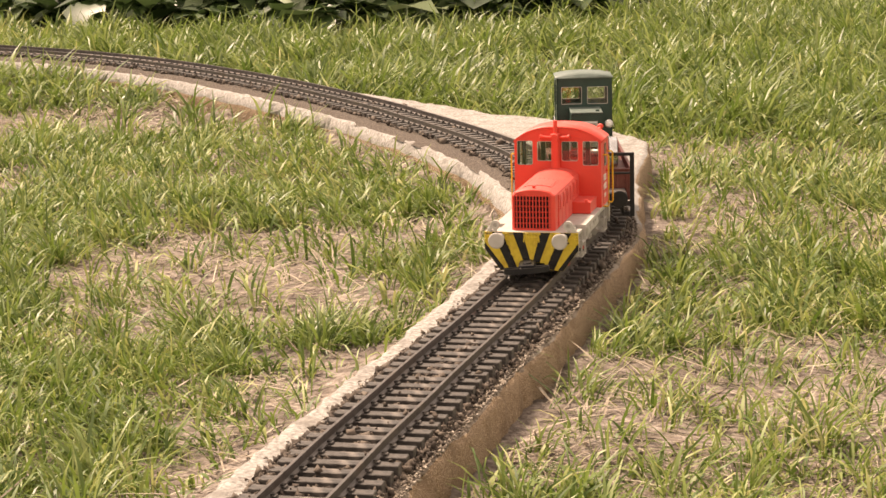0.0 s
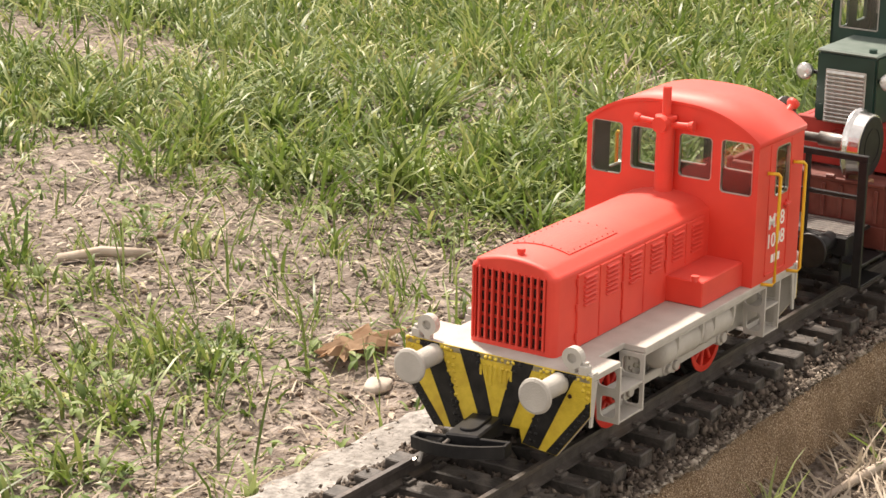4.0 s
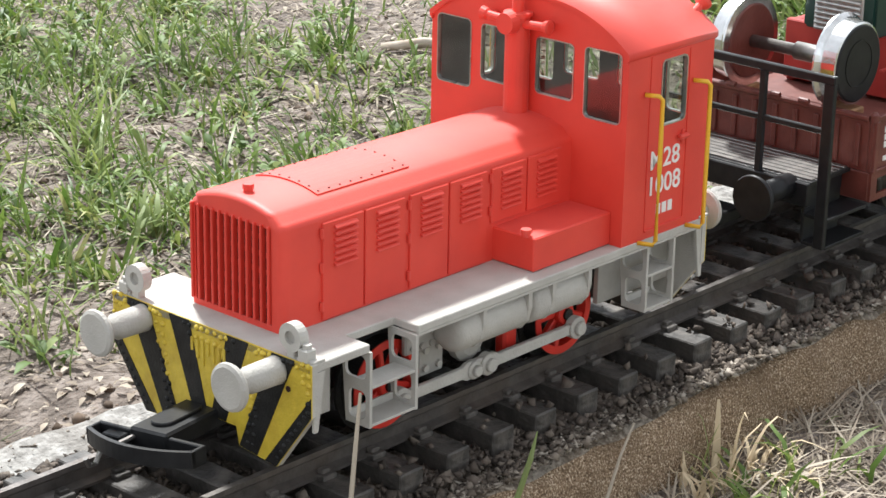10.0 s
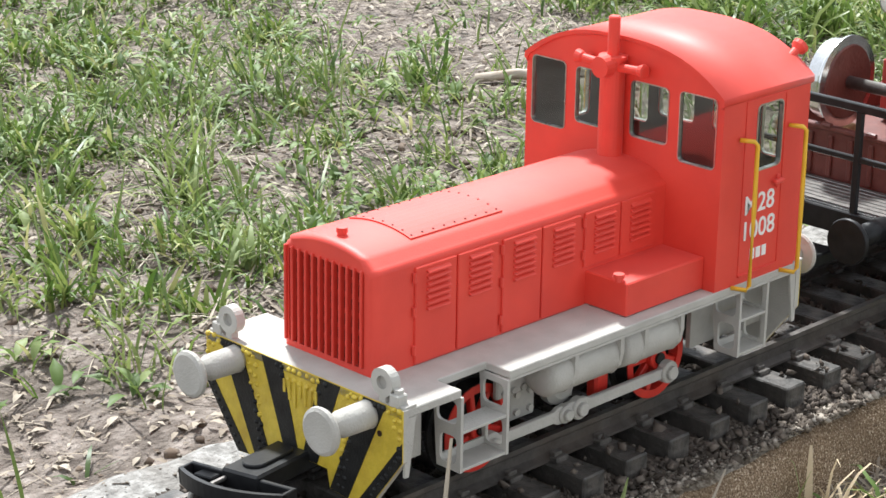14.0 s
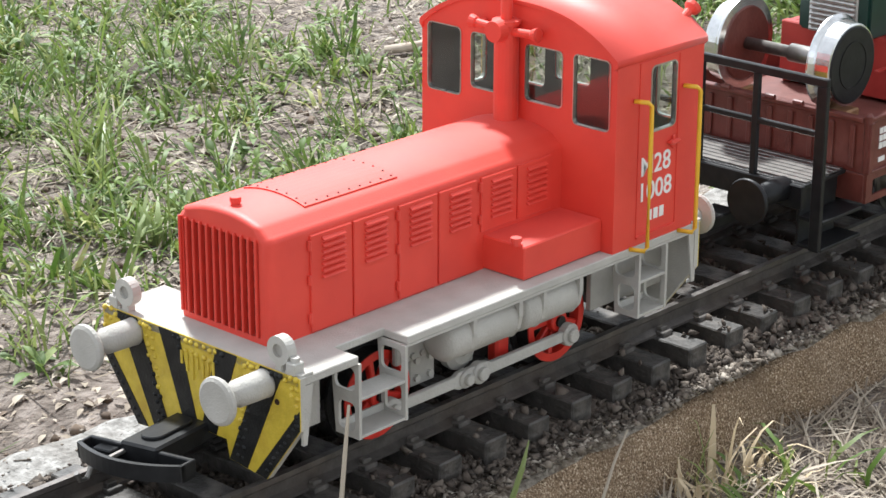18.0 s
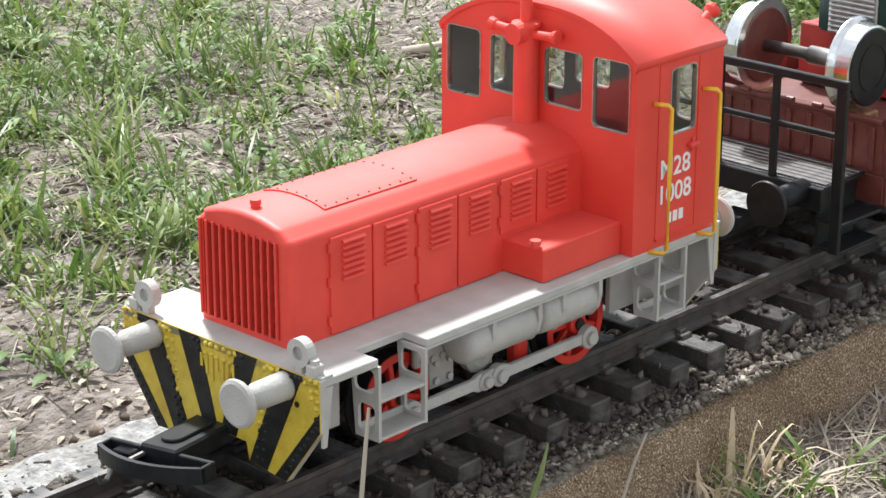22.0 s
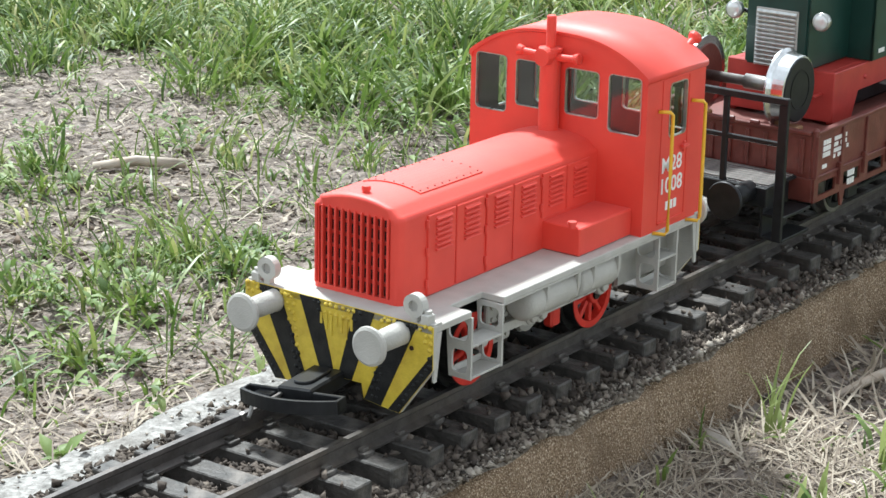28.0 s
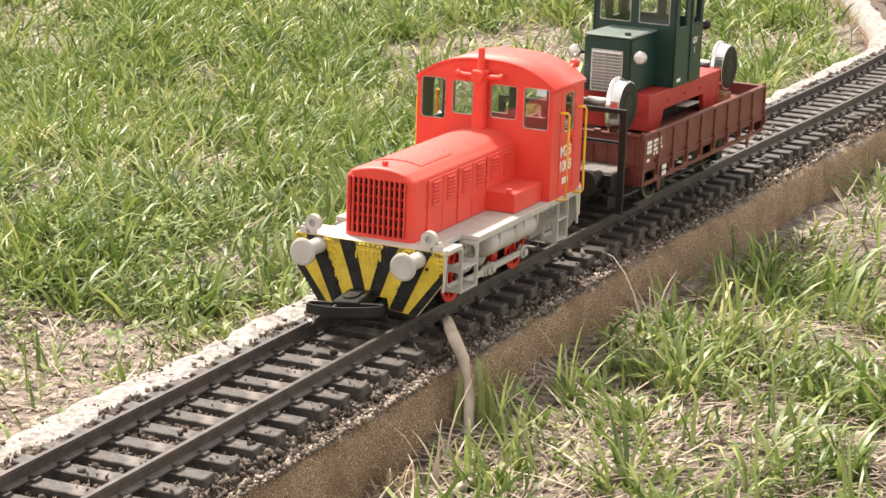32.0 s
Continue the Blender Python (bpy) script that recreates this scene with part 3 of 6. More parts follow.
def build_locomotive():
    L = new("diesel_locomotive")
    tagged(L, "red diesel shunting locomotive model with grey frame and striped ends", "locomotive")
    # deck with a cut-out over each step
    def deck_outline():
        right = [(X0, HALF), (-0.0515, HALF), (-0.0515, 0.0352), (-0.0735, 0.0352), (-0.0735, HALF), (X1, HALF)]
        return right + [(x, -y) for x, y in reversed(right)]
    part("deck", prism(deck_outline(), "z", DECK - 0.0028, DECK, None, 0.0003), GREY, L, "pale grey deck plate")
    part("frame", box(X1 + 0.002, X0 - 0.002, -0.0315, -0.0293, 0.012, DECK - 0.0028, 0.0002), GREY, L, "grey side frame")
    # these two frame plates take the darker grey, which paints the deck's shade on them
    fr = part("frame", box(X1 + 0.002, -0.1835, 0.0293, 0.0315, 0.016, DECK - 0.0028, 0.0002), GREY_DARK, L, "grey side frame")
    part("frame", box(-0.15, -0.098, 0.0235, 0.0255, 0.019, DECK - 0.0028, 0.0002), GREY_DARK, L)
    part("frame", box(-0.0485, X0 - 0.002, 0.0293, 0.0315, 0.0165, DECK - 0.0028, 0.0002), GREY, L, "grey side frame")
    part("underbody", box(X1 + 0.006, X0 - 0.006, -0.018, 0.018, 0.016, DECK - 0.0029), BLACK, L, "black underbody")
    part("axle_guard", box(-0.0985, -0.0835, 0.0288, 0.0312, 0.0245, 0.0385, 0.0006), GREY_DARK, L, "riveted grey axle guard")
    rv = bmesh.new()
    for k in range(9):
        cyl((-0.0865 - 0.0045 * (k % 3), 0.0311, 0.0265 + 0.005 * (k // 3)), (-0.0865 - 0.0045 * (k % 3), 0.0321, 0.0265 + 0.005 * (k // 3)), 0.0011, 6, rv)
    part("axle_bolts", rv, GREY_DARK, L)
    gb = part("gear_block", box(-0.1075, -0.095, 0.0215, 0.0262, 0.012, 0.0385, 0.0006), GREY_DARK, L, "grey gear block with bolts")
    for k in range(8):
        gx, gz_ = -0.098 - 0.0065 * (k % 2), 0.015 + 0.0065 * (k // 2)
        part("gear_bolt", cyl((gx, 0.026, gz_), (gx, 0.0274, gz_), 0.0013, 8), GREY, gb)
    part("gear_link", box(-0.1275, -0.1155, 0.0215, 0.0268, 0.0115, 0.0265, 0.0018, 2), GREY_DARK, L, "grey drive lump under the reservoir")
    part("brake_shoe", box(-0.1445, -0.1375, 0.0225, 0.0275, 0.008, 0.0275, 0.001), ORANGE_RED, L, "red brake shoe")
    # end plates, buffers, lamps, couplers
    for x, way in ((X0, 1), (X1, -1)):
        build_plate(L, x, way)
        for y in (-0.0312, 0.0312):
            build_buffer(L, x, y, 0.0373, way)
        for y in (-0.0375, 0.0375):
            build_lamp(L, x - way * 0.0025, y, way)
        build_coupler(L, x, way, 1.0 if way > 0 else 0.0)
        for s in (-1, 1):
            g = prism([(x - way * 0.0015, DECK - 0.0028), (x - way * 0.006, DECK - 0.0028), (x - way * 0.0032, 0.02), (x - way * 0.0015, 0.02)], "y", *sorted((s * 0.0452, s * 0.0462)))
            part("gusset", g, GREY, L)
    # hood: a vaulted box
    hw = 0.0218
    def section(d, dz):
        """The hood's outline, d narrower on each side and dz lower at the top."""
        w, r = hw - d, 0.0034
        side = [(w - r * (1 - math.cos(radians(18 * k))), 0.0762 - dz + r * math.sin(radians(18 * k)) * 0.75) for k in range(5)]
        top = [(y, 0.0788 - dz + 0.0048 * (1 - abs(y / hw) ** 2.1)) for y in [(w - 0.0022) * (1 - k / 9) for k in range(1, 19)]]
        return [(w, DECK)] + side + top + [(-u, v) for u, v in reversed(side)] + [(-w, DECK)]
    hb = bmesh.new()
    rings = []
    for x, d, dz in [(-0.1775, 0, 0), (-0.0402, 0, 0)] + [(-0.0402 + 0.003 * math.sin(radians(a)), 0.003 * (1 - math.cos(radians(a))), 0.0016 * (1 - math.cos(radians(a)))) for a in (18, 36, 54, 72, 90)]:
        rings.append([hb.verts.new((x, y, z)) for y, z in section(d, dz)])
    for p, q in zip(rings, rings[1:]):
        for k in range(len(p) - 1):
            hb.faces.new((p[k], p[k + 1], q[k + 1], q[k]))
    hood = part("hood", hb, RED, L, "red engine hood with a rounded top", True)
    # front: a frame round the radiator
    nose = holed(section(0.003, 0.0016), [[(-0.0184, 0.0445), (0.0168, 0.0445), (0.0168, 0.0762), (-0.0184, 0.0762)]], "x", -0.0393, -0.0372)
    part("nose", nose, RED, hood, "red radiator surround")
    grille = part("grille", box(-0.0412, -0.0409, -0.0192, 0.0176, 0.0436, 0.0772), SLOT, L, "dark radiator behind red bars")
    bar = None
    for k in range(12):
        y = -0.0196 + 0.0355 * k / 11
        if bar is None:
            bar = part("bar", box(-0.0386, -0.0362, -0.0005, 0.0005, 0.0446, 0.0772, 0.0003), RED, grille)
            bar.location.y = y
        else:
            again(bar, grille, pose(0, y, 0))
    for z in (0.0492, 0.0548, 0.0604, 0.066, 0.0716):
        part("cross_bar", box(-0.0404, -0.0392, -0.0188, 0.0169, z - 0.0006, z + 0.0006), RED, grille)
    part("filler_cap", lathe((-0.0434, 0, 0.0825), (-0.0434, 0, 0.0862), [(0, 0.0022), (0.15, 0.0016), (0.55, 0.0015), (0.56, 0.0019), (1, 0.0018)], 12), RED, L, "red filler cap")
    # roof hatch
    def vault(y):
        return 0.0788 + 0.0048 * (1 - abs(y / hw) ** 2.1)
    hb = bmesh.new()
    ys = [-0.0142 + 0.0284 * k / 10 for k in range(11)]
    prism([(y, vault(y) + 0.0005) for y in ys] + [(y, vault(y) - 0.0006) for y in reversed(ys)], "x", -0.102, -0.0598, hb)
    hatch = part("hatch", hb, RED, L, "riveted red roof hatch")
    rb = bmesh.new()
    for k in range(9):
        for y in (-0.0128, 0.0128):
            x = -0.0615 - 0.039 * k / 8
            lathe((x, y, vault(y) + 0.0003), (x, y, vault(y) + 0.0008), [(0, 0.0005), (1, 0.0003)], 6, rb)
    for k in range(5):
        y = -0.009 + 0.0045 * k
        for x in (-0.0612, -0.1005):
            lathe((x, y, vault(y) + 0.0003), (x, y, vault(y) + 0.0008), [(0, 0.0005), (1, 0.0003)], 6, rb)
    part("rivets", rb, BROWN, hatch)
    # hood doors with louvres
    door = louvre = None
    for s in (-1, 1):
        for k, (xa, xb) in enumerate(((-0.0541, -0.0724), (-0.0732, -0.0918), (-0.0942, -0.1126), (-0.1134, -0.132), (-0.1345, -0.1525), (-0.1533, -0.1712))):
            short = k > 3
            z0 = 0.0562 if short else DECK + 0.0007
            bm = box(xb, xa, *sorted((s * (hw - 0.0003), s * (hw + 0.0009))), z0, 0.0757, 0.0003)
            d = part("hood_door", bm, RED, L, "red hood door with louvres")
            for j in range(7):
                if louvre is None:
                    lm = prism([(0.0, 0.0007), (0.0009, 0.0003), (0.0015, -0.0003), (0.0015, -0.0006), (0.0, -0.0007)], "x", -0.0051, 0.0051, None, 0.0002)
                    louvre = part("louvre", lm, RED, d)
                    louvre.matrix_basis = pose((xa + xb) / 2 - 0.0006, s * (hw + 0.0007), 0.0737 - 0.0021 * j)
                else:
                    again(louvre, d, pose((xa + xb) / 2 - 0.0006, s * (hw + 0.0007), 0.0737 - 0.0021 * j) @ (Matrix.Scale(-1, 4, (0, 1, 0)) if s < 0 else Matrix()))
            if k % 2 == 0:
                hg = bmesh.new()
                for zz in (0.048, 0.061, 0.0725):
                    if zz > z0:
                        cyl((xa + 0.0004, s * (hw + 0.0006), zz - 0.0016), (xa + 0.0004, s * (hw + 0.0006), zz + 0.0016), 0.0007, 8, hg)
                part("hinge", hg, RED, d)
    # side tanks
    for s in (-1, 1):
        tk = part("side_tank", box(-0.1775, -0.1362, *sorted((s * (hw - 0.001), s * 0.0405)), DECK + 0.0002, 0.0547, 0.0005), RED, L, "red side box with a small cap")
        part("tank_cap", lathe((-0.1368, s * 0.0362, 0.0545), (-0.1368, s * 0.0362, 0.0572), [(0, 0.0017), (0.5, 0.0015), (0.52, 0.0021), (1, 0.0019)], 12), RED, tk)
    # cab: four walls with openings
    cab = new("cab")
    cab.parent = L
    eave = 0.1108
    arch_c = [(-0.0455, DECK), (-0.0455, eave)] + arc_top(0.0453, eave + 0.0006, 0.1245, 26, 2.7) + [(0.0455, eave), (0.0455, DECK)]
    wins = [(-0.0437, -0.0276, 0.0862, 0.1112), (-0.0222, -0.0065, 0.0902, 0.1112), (0.0042, 0.0215, 0.0905, 0.1112), (0.0262, 0.0427, 0.0862, 0.1116)]
    wins = [(-w[1], -w[0], w[2], w[3]) for w in wins[2:][::-1]] + wins[2:]
    front_wins, rear_wins = wins, [(a, b, c - 0.0065, d) for a, b, c, d in wins]
    for x, inn, wins in ((-0.1775, -1, front_wins), (-0.2265, 1, rear_wins)):
        bm = holed(arch_c, [rounded(a, b, c, d, 0.002) for a, b, c, d in wins], "x", x, x + inn * 0.0016)
        part("cab_wall", bm, RED, cab, "red cab end wall with four windows")
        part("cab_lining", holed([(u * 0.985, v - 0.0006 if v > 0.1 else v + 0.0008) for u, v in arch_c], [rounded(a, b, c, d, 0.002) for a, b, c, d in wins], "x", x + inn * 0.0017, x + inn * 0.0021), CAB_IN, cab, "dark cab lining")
        for a, b, c, d in wins:
            t = holed(rounded(a, b, c, d, 0.002), [rounded(a + 0.00035, b - 0.00035, c + 0.00035, d - 0.00035, 0.0017)], "x", x + inn * 0.0013, x - inn * 0.0003)
            w = part("window", t, SILVER, cab, "silver-trimmed cab window")
            pn = part("pane", prism(rounded(a + 0.00035, b - 0.00035, c + 0.00035, d - 0.00035, 0.0017), "x", x + inn * 0.0008, x + inn * 0.0009), GLASS, w, "clear pane")
            pn.visible_shadow = False
    for s in (-1, 1):
        win = rounded(-0.2112, -0.1963, 0.0826, 0.1068, 0.0022)
        wall = holed([(-0.2249, DECK), (-0.1791, DECK), (-0.1791, eave), (-0.2249, eave)], [win], "y", s * 0.0455, s * 0.0439)
        part("cab_wall", wall, RED, cab, "red cab side wall with a door")
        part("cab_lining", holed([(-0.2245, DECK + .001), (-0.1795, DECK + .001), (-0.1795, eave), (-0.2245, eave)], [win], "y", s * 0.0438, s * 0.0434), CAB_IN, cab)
        rim = holed(rounded(-0.2112, -0.1963, 0.0826, 0.1068, 0.0022), [rounded(-0.2107, -0.1968, 0.0831, 0.1063, 0.0018)], "y", s * 0.0442, s * 0.0458)
        w = part("window", rim, SILVER, cab, "silver-trimmed door window")
        part("pane", prism(rounded(-0.2107, -0.1968, 0.0831, 0.1063, 0.0018), "y", s * 0.0447, s * 0.0448), GLASS, w).visible_shadow = False
        dr = holed([(-0.2128, DECK + 0.003), (-0.19, DECK + 0.003), (-0.19, 0.109), (-0.2128, 0.109)], [[(-0.2123, DECK + 0.0035), (-0.1905, DECK + 0.0035), (-0.1905, 0.1085), (-0.2123, 0.1085)]], "y", s * 0.0454, s * 0.0458)
        part("door_seam", dr, RED, cab)
        hd = box(-0.2122, -0.2068, *sorted((s * 0.0455, s * 0.0478)), 0.0762, 0.0778, 0.0005)
        box(-0.2108, -0.2092, *sorted((s * 0.0455, s * 0.0464)), 0.0742, 0.0792, 0.0003, 1, hd)
        part("door_handle", hd, RED, cab)
        part("door_ledge", box(-0.211, -0.19, *sorted((s * 0.0455, s * 0.0464)), 0.0452, 0.0459), RED, cab)
        flip = (90, 0, 180) if s > 0 else (90, 0, 0)
        for text, z, size in (("M28", 0.0706, 0.0098), ("1008", 0.0612, 0.0098)):
            writing(text, size, pose(-0.2004, s * 0.04562, z, *flip), WHITE, cab)
        mark = bmesh.new()
        for k in range(3):
            xx = -0.2012 + (1 - k) * 0.0034
            box(xx - 0.0012, xx + 0.0012, *sorted((s * 0.0455, s * 0.04575)), 0.0503, 0.0542, 0, 1, mark)
        part("mark", mark, WHITE, cab, "small white painted mark")
        # handrails
        for xa, xin in ((-0.1898, 0.0046), (-0.2176, 0.0044)):
            yo, yi = s * 0.0512, s * 0.0458
            pts = [(xa + xin * .6, yi, 0.0962), (xa + xin * .2, yo - s * .0008, 0.0962), (xa, yo, 0.0949), (xa - 0.0002, yo, 0.07), (xa, yo, 0.0437), (xa + xin * .2, yo - s * .0005, 0.0421), (xa + xin * .7, yi, 0.0423)]
            part("handrail", tube(pts, 0.00085, 8), RAIL_YELLOW, L, "yellow bent-wire handrail", True)
    # roof: a thin vaulted shell that stands over the walls a little
    rp = [(-0.0461, eave - 0.0008)] + arc_top(0.046, eave + 0.0012, 0.1262, 26, 2.7) + [(0.0461, eave - 0.0008)]
    ri = [(u * 0.972, v - 0.0013) for u, v in reversed(rp)]
    roof = part("roof", prism(rp + ri, "x", -0.2278, -0.1766), RED, cab, "red vaulted cab roof", True)
    roof.data.polygons.foreach_set("use_smooth", [abs(p.normal.x) < .5 for p in roof.data.polygons])
    # exhaust with a ring and three little horns
    st = part("exhaust", lathe((-0.1738, -0.0015, 0.0815), (-0.1738, -0.0015, 0.1335), [(0, 0.0052), (0.03, 0.0045), (0.70, 0.0044), (0.705, 0.0052), (0.73, 0.0052), (0.735, 0.0021), (0.99, 0.0021), (1, 0.0017)], 20), RED, L, "red exhaust pipe")
    part("hub", lathe((-0.1752, -0.0015, 0.1162), (-0.1665, -0.0015, 0.1162), [(0, 0.0026), (0.5, 0.0026), (0.55, 0.0042), (1, 0.0038)], 18), RED, st)
    for y, z, dz in ((-0.0178, 0.1156, 0.0008), (0.0138, 0.1156, 0.0008)):
        sgn = -1 if y < 0 else 1
        part("horn", lathe((-0.1732, -0.0015 + sgn * 0.003, z), (-0.1732, y, z + dz), [(0, 0.0016), (0.75, 0.0015), (0.8, 0.0021), (0.97, 0.0026), (1, 0.0018)], 14), RED, st, "red horn")
        part("bracket", box(-0.1775, -0.172, y * .8 - 0.0012, y * .8 + 0.0012, z - 0.001, z + 0.0016, 0.0004), RED, st)
    part("roof_horn", lathe((-0.2245, 0.0362, 0.1165), (-0.2315, 0.0366, 0.1205), [(0, 0.0015), (0.6, 0.0016), (0.8, 0.003), (1, 0.0032)], 14), RED, L, "red roof horn")
    # steps and air reservoirs
    for s in (-1, 1):
        build_step(L, -0.052, -0.073, s, 0.0138, True)
        build_step(L, -0.193, -0.2085, s, 0.0143, False)
        for xa, xb in ((-0.0955, -0.1308), (-0.1328, -0.1622)):
            t = lathe((xa, s * 0.0372, 0.0322), (xb, s * 0.0372, 0.0322), [(0, 0.004), (0.025, 0.0066), (0.07, 0.008), (0.93, 0.008), (0.975, 0.0066), (1, 0.004)], 26)
            tank = part("air_reservoir", t, GREY, L, "grey cylindrical air reservoir", True)
            for f in (0.3, 0.95):
                x = xa + (xb - xa) * f
                part("strap", prism([(s * 0.0372, 0.0395), (s * 0.0456, 0.0397), (s * 0.0457, 0.0335), (s * 0.0445, 0.0285), (s * 0.0415, 0.025), (s * 0.0372, 0.0238)], "x", x - 0.0009, x + 0.0009), GREY, tank)
        lip = box(X1, -0.0735, *sorted((s * 0.0448, s * HALF)), DECK - 0.0036, DECK - 0.0027)
        part("deck_lip", lip, GREY, L)
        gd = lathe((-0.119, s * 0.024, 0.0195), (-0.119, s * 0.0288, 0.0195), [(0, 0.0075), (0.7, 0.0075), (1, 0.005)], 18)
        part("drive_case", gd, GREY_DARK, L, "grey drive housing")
    wheels = [build_wheel(L, x, s) for x in (FRONT_AXLE, REAR_AXLE) for s in (-1, 1)]
    rods = []
    for s in (-1, 1):
        y0, y1 = sorted((s * 0.0302, s * 0.0322))
        bm = prism([(FRONT_AXLE, 0.0019), (-0.109, 0.0021), (-0.111, 0.0032), (-0.1255, 0.0032), (-0.1275, 0.0021), (REAR_AXLE, 0.0019), (REAR_AXLE, -0.0019), (-0.1275, -0.0021), (-0.1255, -0.0032), (-0.111, -0.0032), (-0.109, -0.0021), (FRONT_AXLE, -0.0019)], "y", y0, y1, None, 0.0003)
        rod = part("coupling_rod", bm, GREY, L, "grey coupling rod")
        for x, r in ((FRONT_AXLE, 0.0042), (REAR_AXLE, 0.0042), (-0.1145, 0.0033), (-0.1217, 0.004)):
            boss = cyl((x, s * 0.0296, 0), (x, s * 0.0331, 0), r, 18, None, 0.0004)
            cyl((x, s * 0.0328, 0), (x, s * 0.0348, 0), r * 0.62, 12, boss, 0.0004)
            part("crank_pin", boss, GREY, rod)
        rods.append((rod, s))
    return L, wheels, rods


loco, loco_wheels, loco_rods = build_locomotive()

# ---- the low-sided wagon and its load ----
W_FRONT_AXLE, W_REAR_AXLE = -0.404, -0.519


def build_wagon():
    W = new("flat_wagon")
    tagged(W, "brown low-sided model wagon with a black brakeman's platform", "wagon")
    x0, x1, h, zb, zt = -0.337, -0.582, 0.047, 0.0225, 0.0576
    part("underframe", box(x1 + 0.004, -0.309, -0.034, 0.034, 0.0255, 0.034, 0.0006), PLASTIC, W, "black underframe")
    part("floor", box(x1 + 0.001, x0 - 0.001, -0.0455, 0.0455, 0.034, 0.0487, 0.0003), BROWN_IN, W, "brown plank floor")
    # side boards with a window-like lower frame
    for s in (-1, 1):
        side = part("side_board", box(x1, x0, *sorted((s * 0.0448, s * h)), 0.0345, zt, 0.0004), BROWN, W, "brown ribbed side board")
        n = 9
        rib = None
        for k in range(n + 1):
            x = x0 - 0.0015 + (x1 + 0.003 - x0) * k / n
            if rib is None:
                rib = part("rib", box(-0.0013, 0.0013, -0.0008, 0.0008, -0.0105, 0.0105, 0.0003), BROWN, side)
                rib.matrix_basis = pose(x, s * 0.0474, 0.0455)
            else:
                again(rib, side, pose(x, s * 0.0474, 0.0455))
        part("rim", box(x1, x0, *sorted((s * 0.0444, s * 0.0479)), zt - 0.0016, zt + 0.0004, 0.0004), BROWN, side)
        part("ledge", box(x1, x0, *sorted((s * 0.0465, s * 0.0482)), 0.0345, 0.0358, 0.0003), BROWN, side)
        holes = []
        for k in range(n):
            xa, xb = x0 + (x1 - x0) * k / n, x0 + (x1 - x0) * (k + 1) / n
            holes.append(rounded(xb + 0.0045, xa - 0.0045, 0.0252, 0.0318, 0.0006, 2))
        part("side_sill", holed([(x1, zb), (x0, zb), (x0, 0.0346), (x1, 0.0346)], holes, "y", s * 0.0475, s * 0.0463), BROWN, W, "brown sill with openings")
        post = None
        for k in range(n):
            x = x0 + (x1 - x0) * (k + 0.93) / n
            if post is None:
                post = part("latch", box(-0.0011, 0.0011, -0.0011, 0.0011, -0.0045, 0.0065, 0.0003), BROWN, side)
                post.matrix_basis = pose(x, s * 0.0482, 0.0318)
            else:
                again(post, side, pose(x, s * 0.0482, 0.0318))
        for x in (-0.368, -0.548):
            part("tie_bracket", prism([(x - 0.003, zb + 0.0005), (x + 0.003, zb + 0.0005), (x + 0.0008, 0.015), (x - 0.0008, 0.015)], "y", *sorted((s * 0.0466, s * 0.0476))), BROWN, W)
        # white stencilled blocks
        marks = bmesh.new()
        yy = sorted((s * 0.0470, s * 0.04735))
        for r_, z in enumerate((0.0512, 0.0482, 0.0452, 0.0424)):
            for k in range((7, 6, 7, 4)[r_]):
                if (r_ * 5 + k * 3) % 7 != 4:
                    xx = -0.3575 - 0.0023 * k
                    box(xx - 0.0009, xx + 0.0009, *yy, z - 0.001, z + 0.001, 0, 1, marks)
        for k in range(3):
            for j in range(3):
                xx, zz = -0.346 - 0.0027 * k, 0.0512 - 0.0031 * j
                box(xx - 0.0011, xx + 0.0011, *yy, zz - 0.0012, zz + 0.0012, 0, 1, marks)
        box(-0.3495, -0.345, *yy, 0.0382, 0.0402, 0, 1, marks)
        part("stencil", marks, WHITE, side, "rows of small white stencilled marks")
        m2 = bmesh.new()
        for k in range(6):
            xx = -0.374 - 0.0026 * (k % 3)
            box(xx - 0.001, xx + 0.001, *sorted((s * 0.0474, s * 0.04785)), 0.0245 + 0.0042 * (k // 3), 0.0275 + 0.0042 * (k // 3), 0, 1, m2)
        part("stencil", m2, WHITE, side)
    for x, way in ((x0, 1), (x1, -1)):
        end = part("end_board", box(*sorted((x, x - way * 0.002)), -0.0448, 0.0448, 0.0345, zt - 0.001, 0.0003), BROWN, W, "brown ribbed end board")
        for k in range(9):
            y = -0.04 + 0.01 * k
            part("rib", box(*sorted((x, x + way * 0.0012)), y - 0.0011, y + 0.0011, 0.0365, 0.054, 0.0003), BROWN, end)
        part("rim", box(*sorted((x - way * 0.0024, x + way * 0.0014)), -0.0446, 0.0446, zt - 0.0018, zt + 0.0002, 0.0004), BROWN, end)
        part("end_sill", box(*sorted((x + way * 0.0002, x - way * 0.0016)), -0.0462, 0.0462, zb, 0.0345, 0.0003), BROWN, end)
        for y in (-0.022, 0.0, 0.0138):
            part("hinge", cyl((x + way * 0.001, y - 0.0022, zt + 0.0006), (x + way * 0.001, y + 0.0022, zt + 0.0006), 0.0012, 8), BROWN, end)
        for s in (-1, 1):
            part("corner_cap", lathe((x - way * 0.001, s * 0.0462, zt - 0.002), (x - way * 0.001, s * 0.0462, zt + 0.0022), [(0, 0.0018), (0.7, 0.0018), (1, 0.0008)], 10), BROWN, end)
    # platform
    xp = -0.307
    plat = part("platform", box(-0.3355, xp, -0.0385, 0.0385, 0.034, 0.0355, 0.0002), PLASTIC, W, "black slatted brakeman's platform")
    slat = None
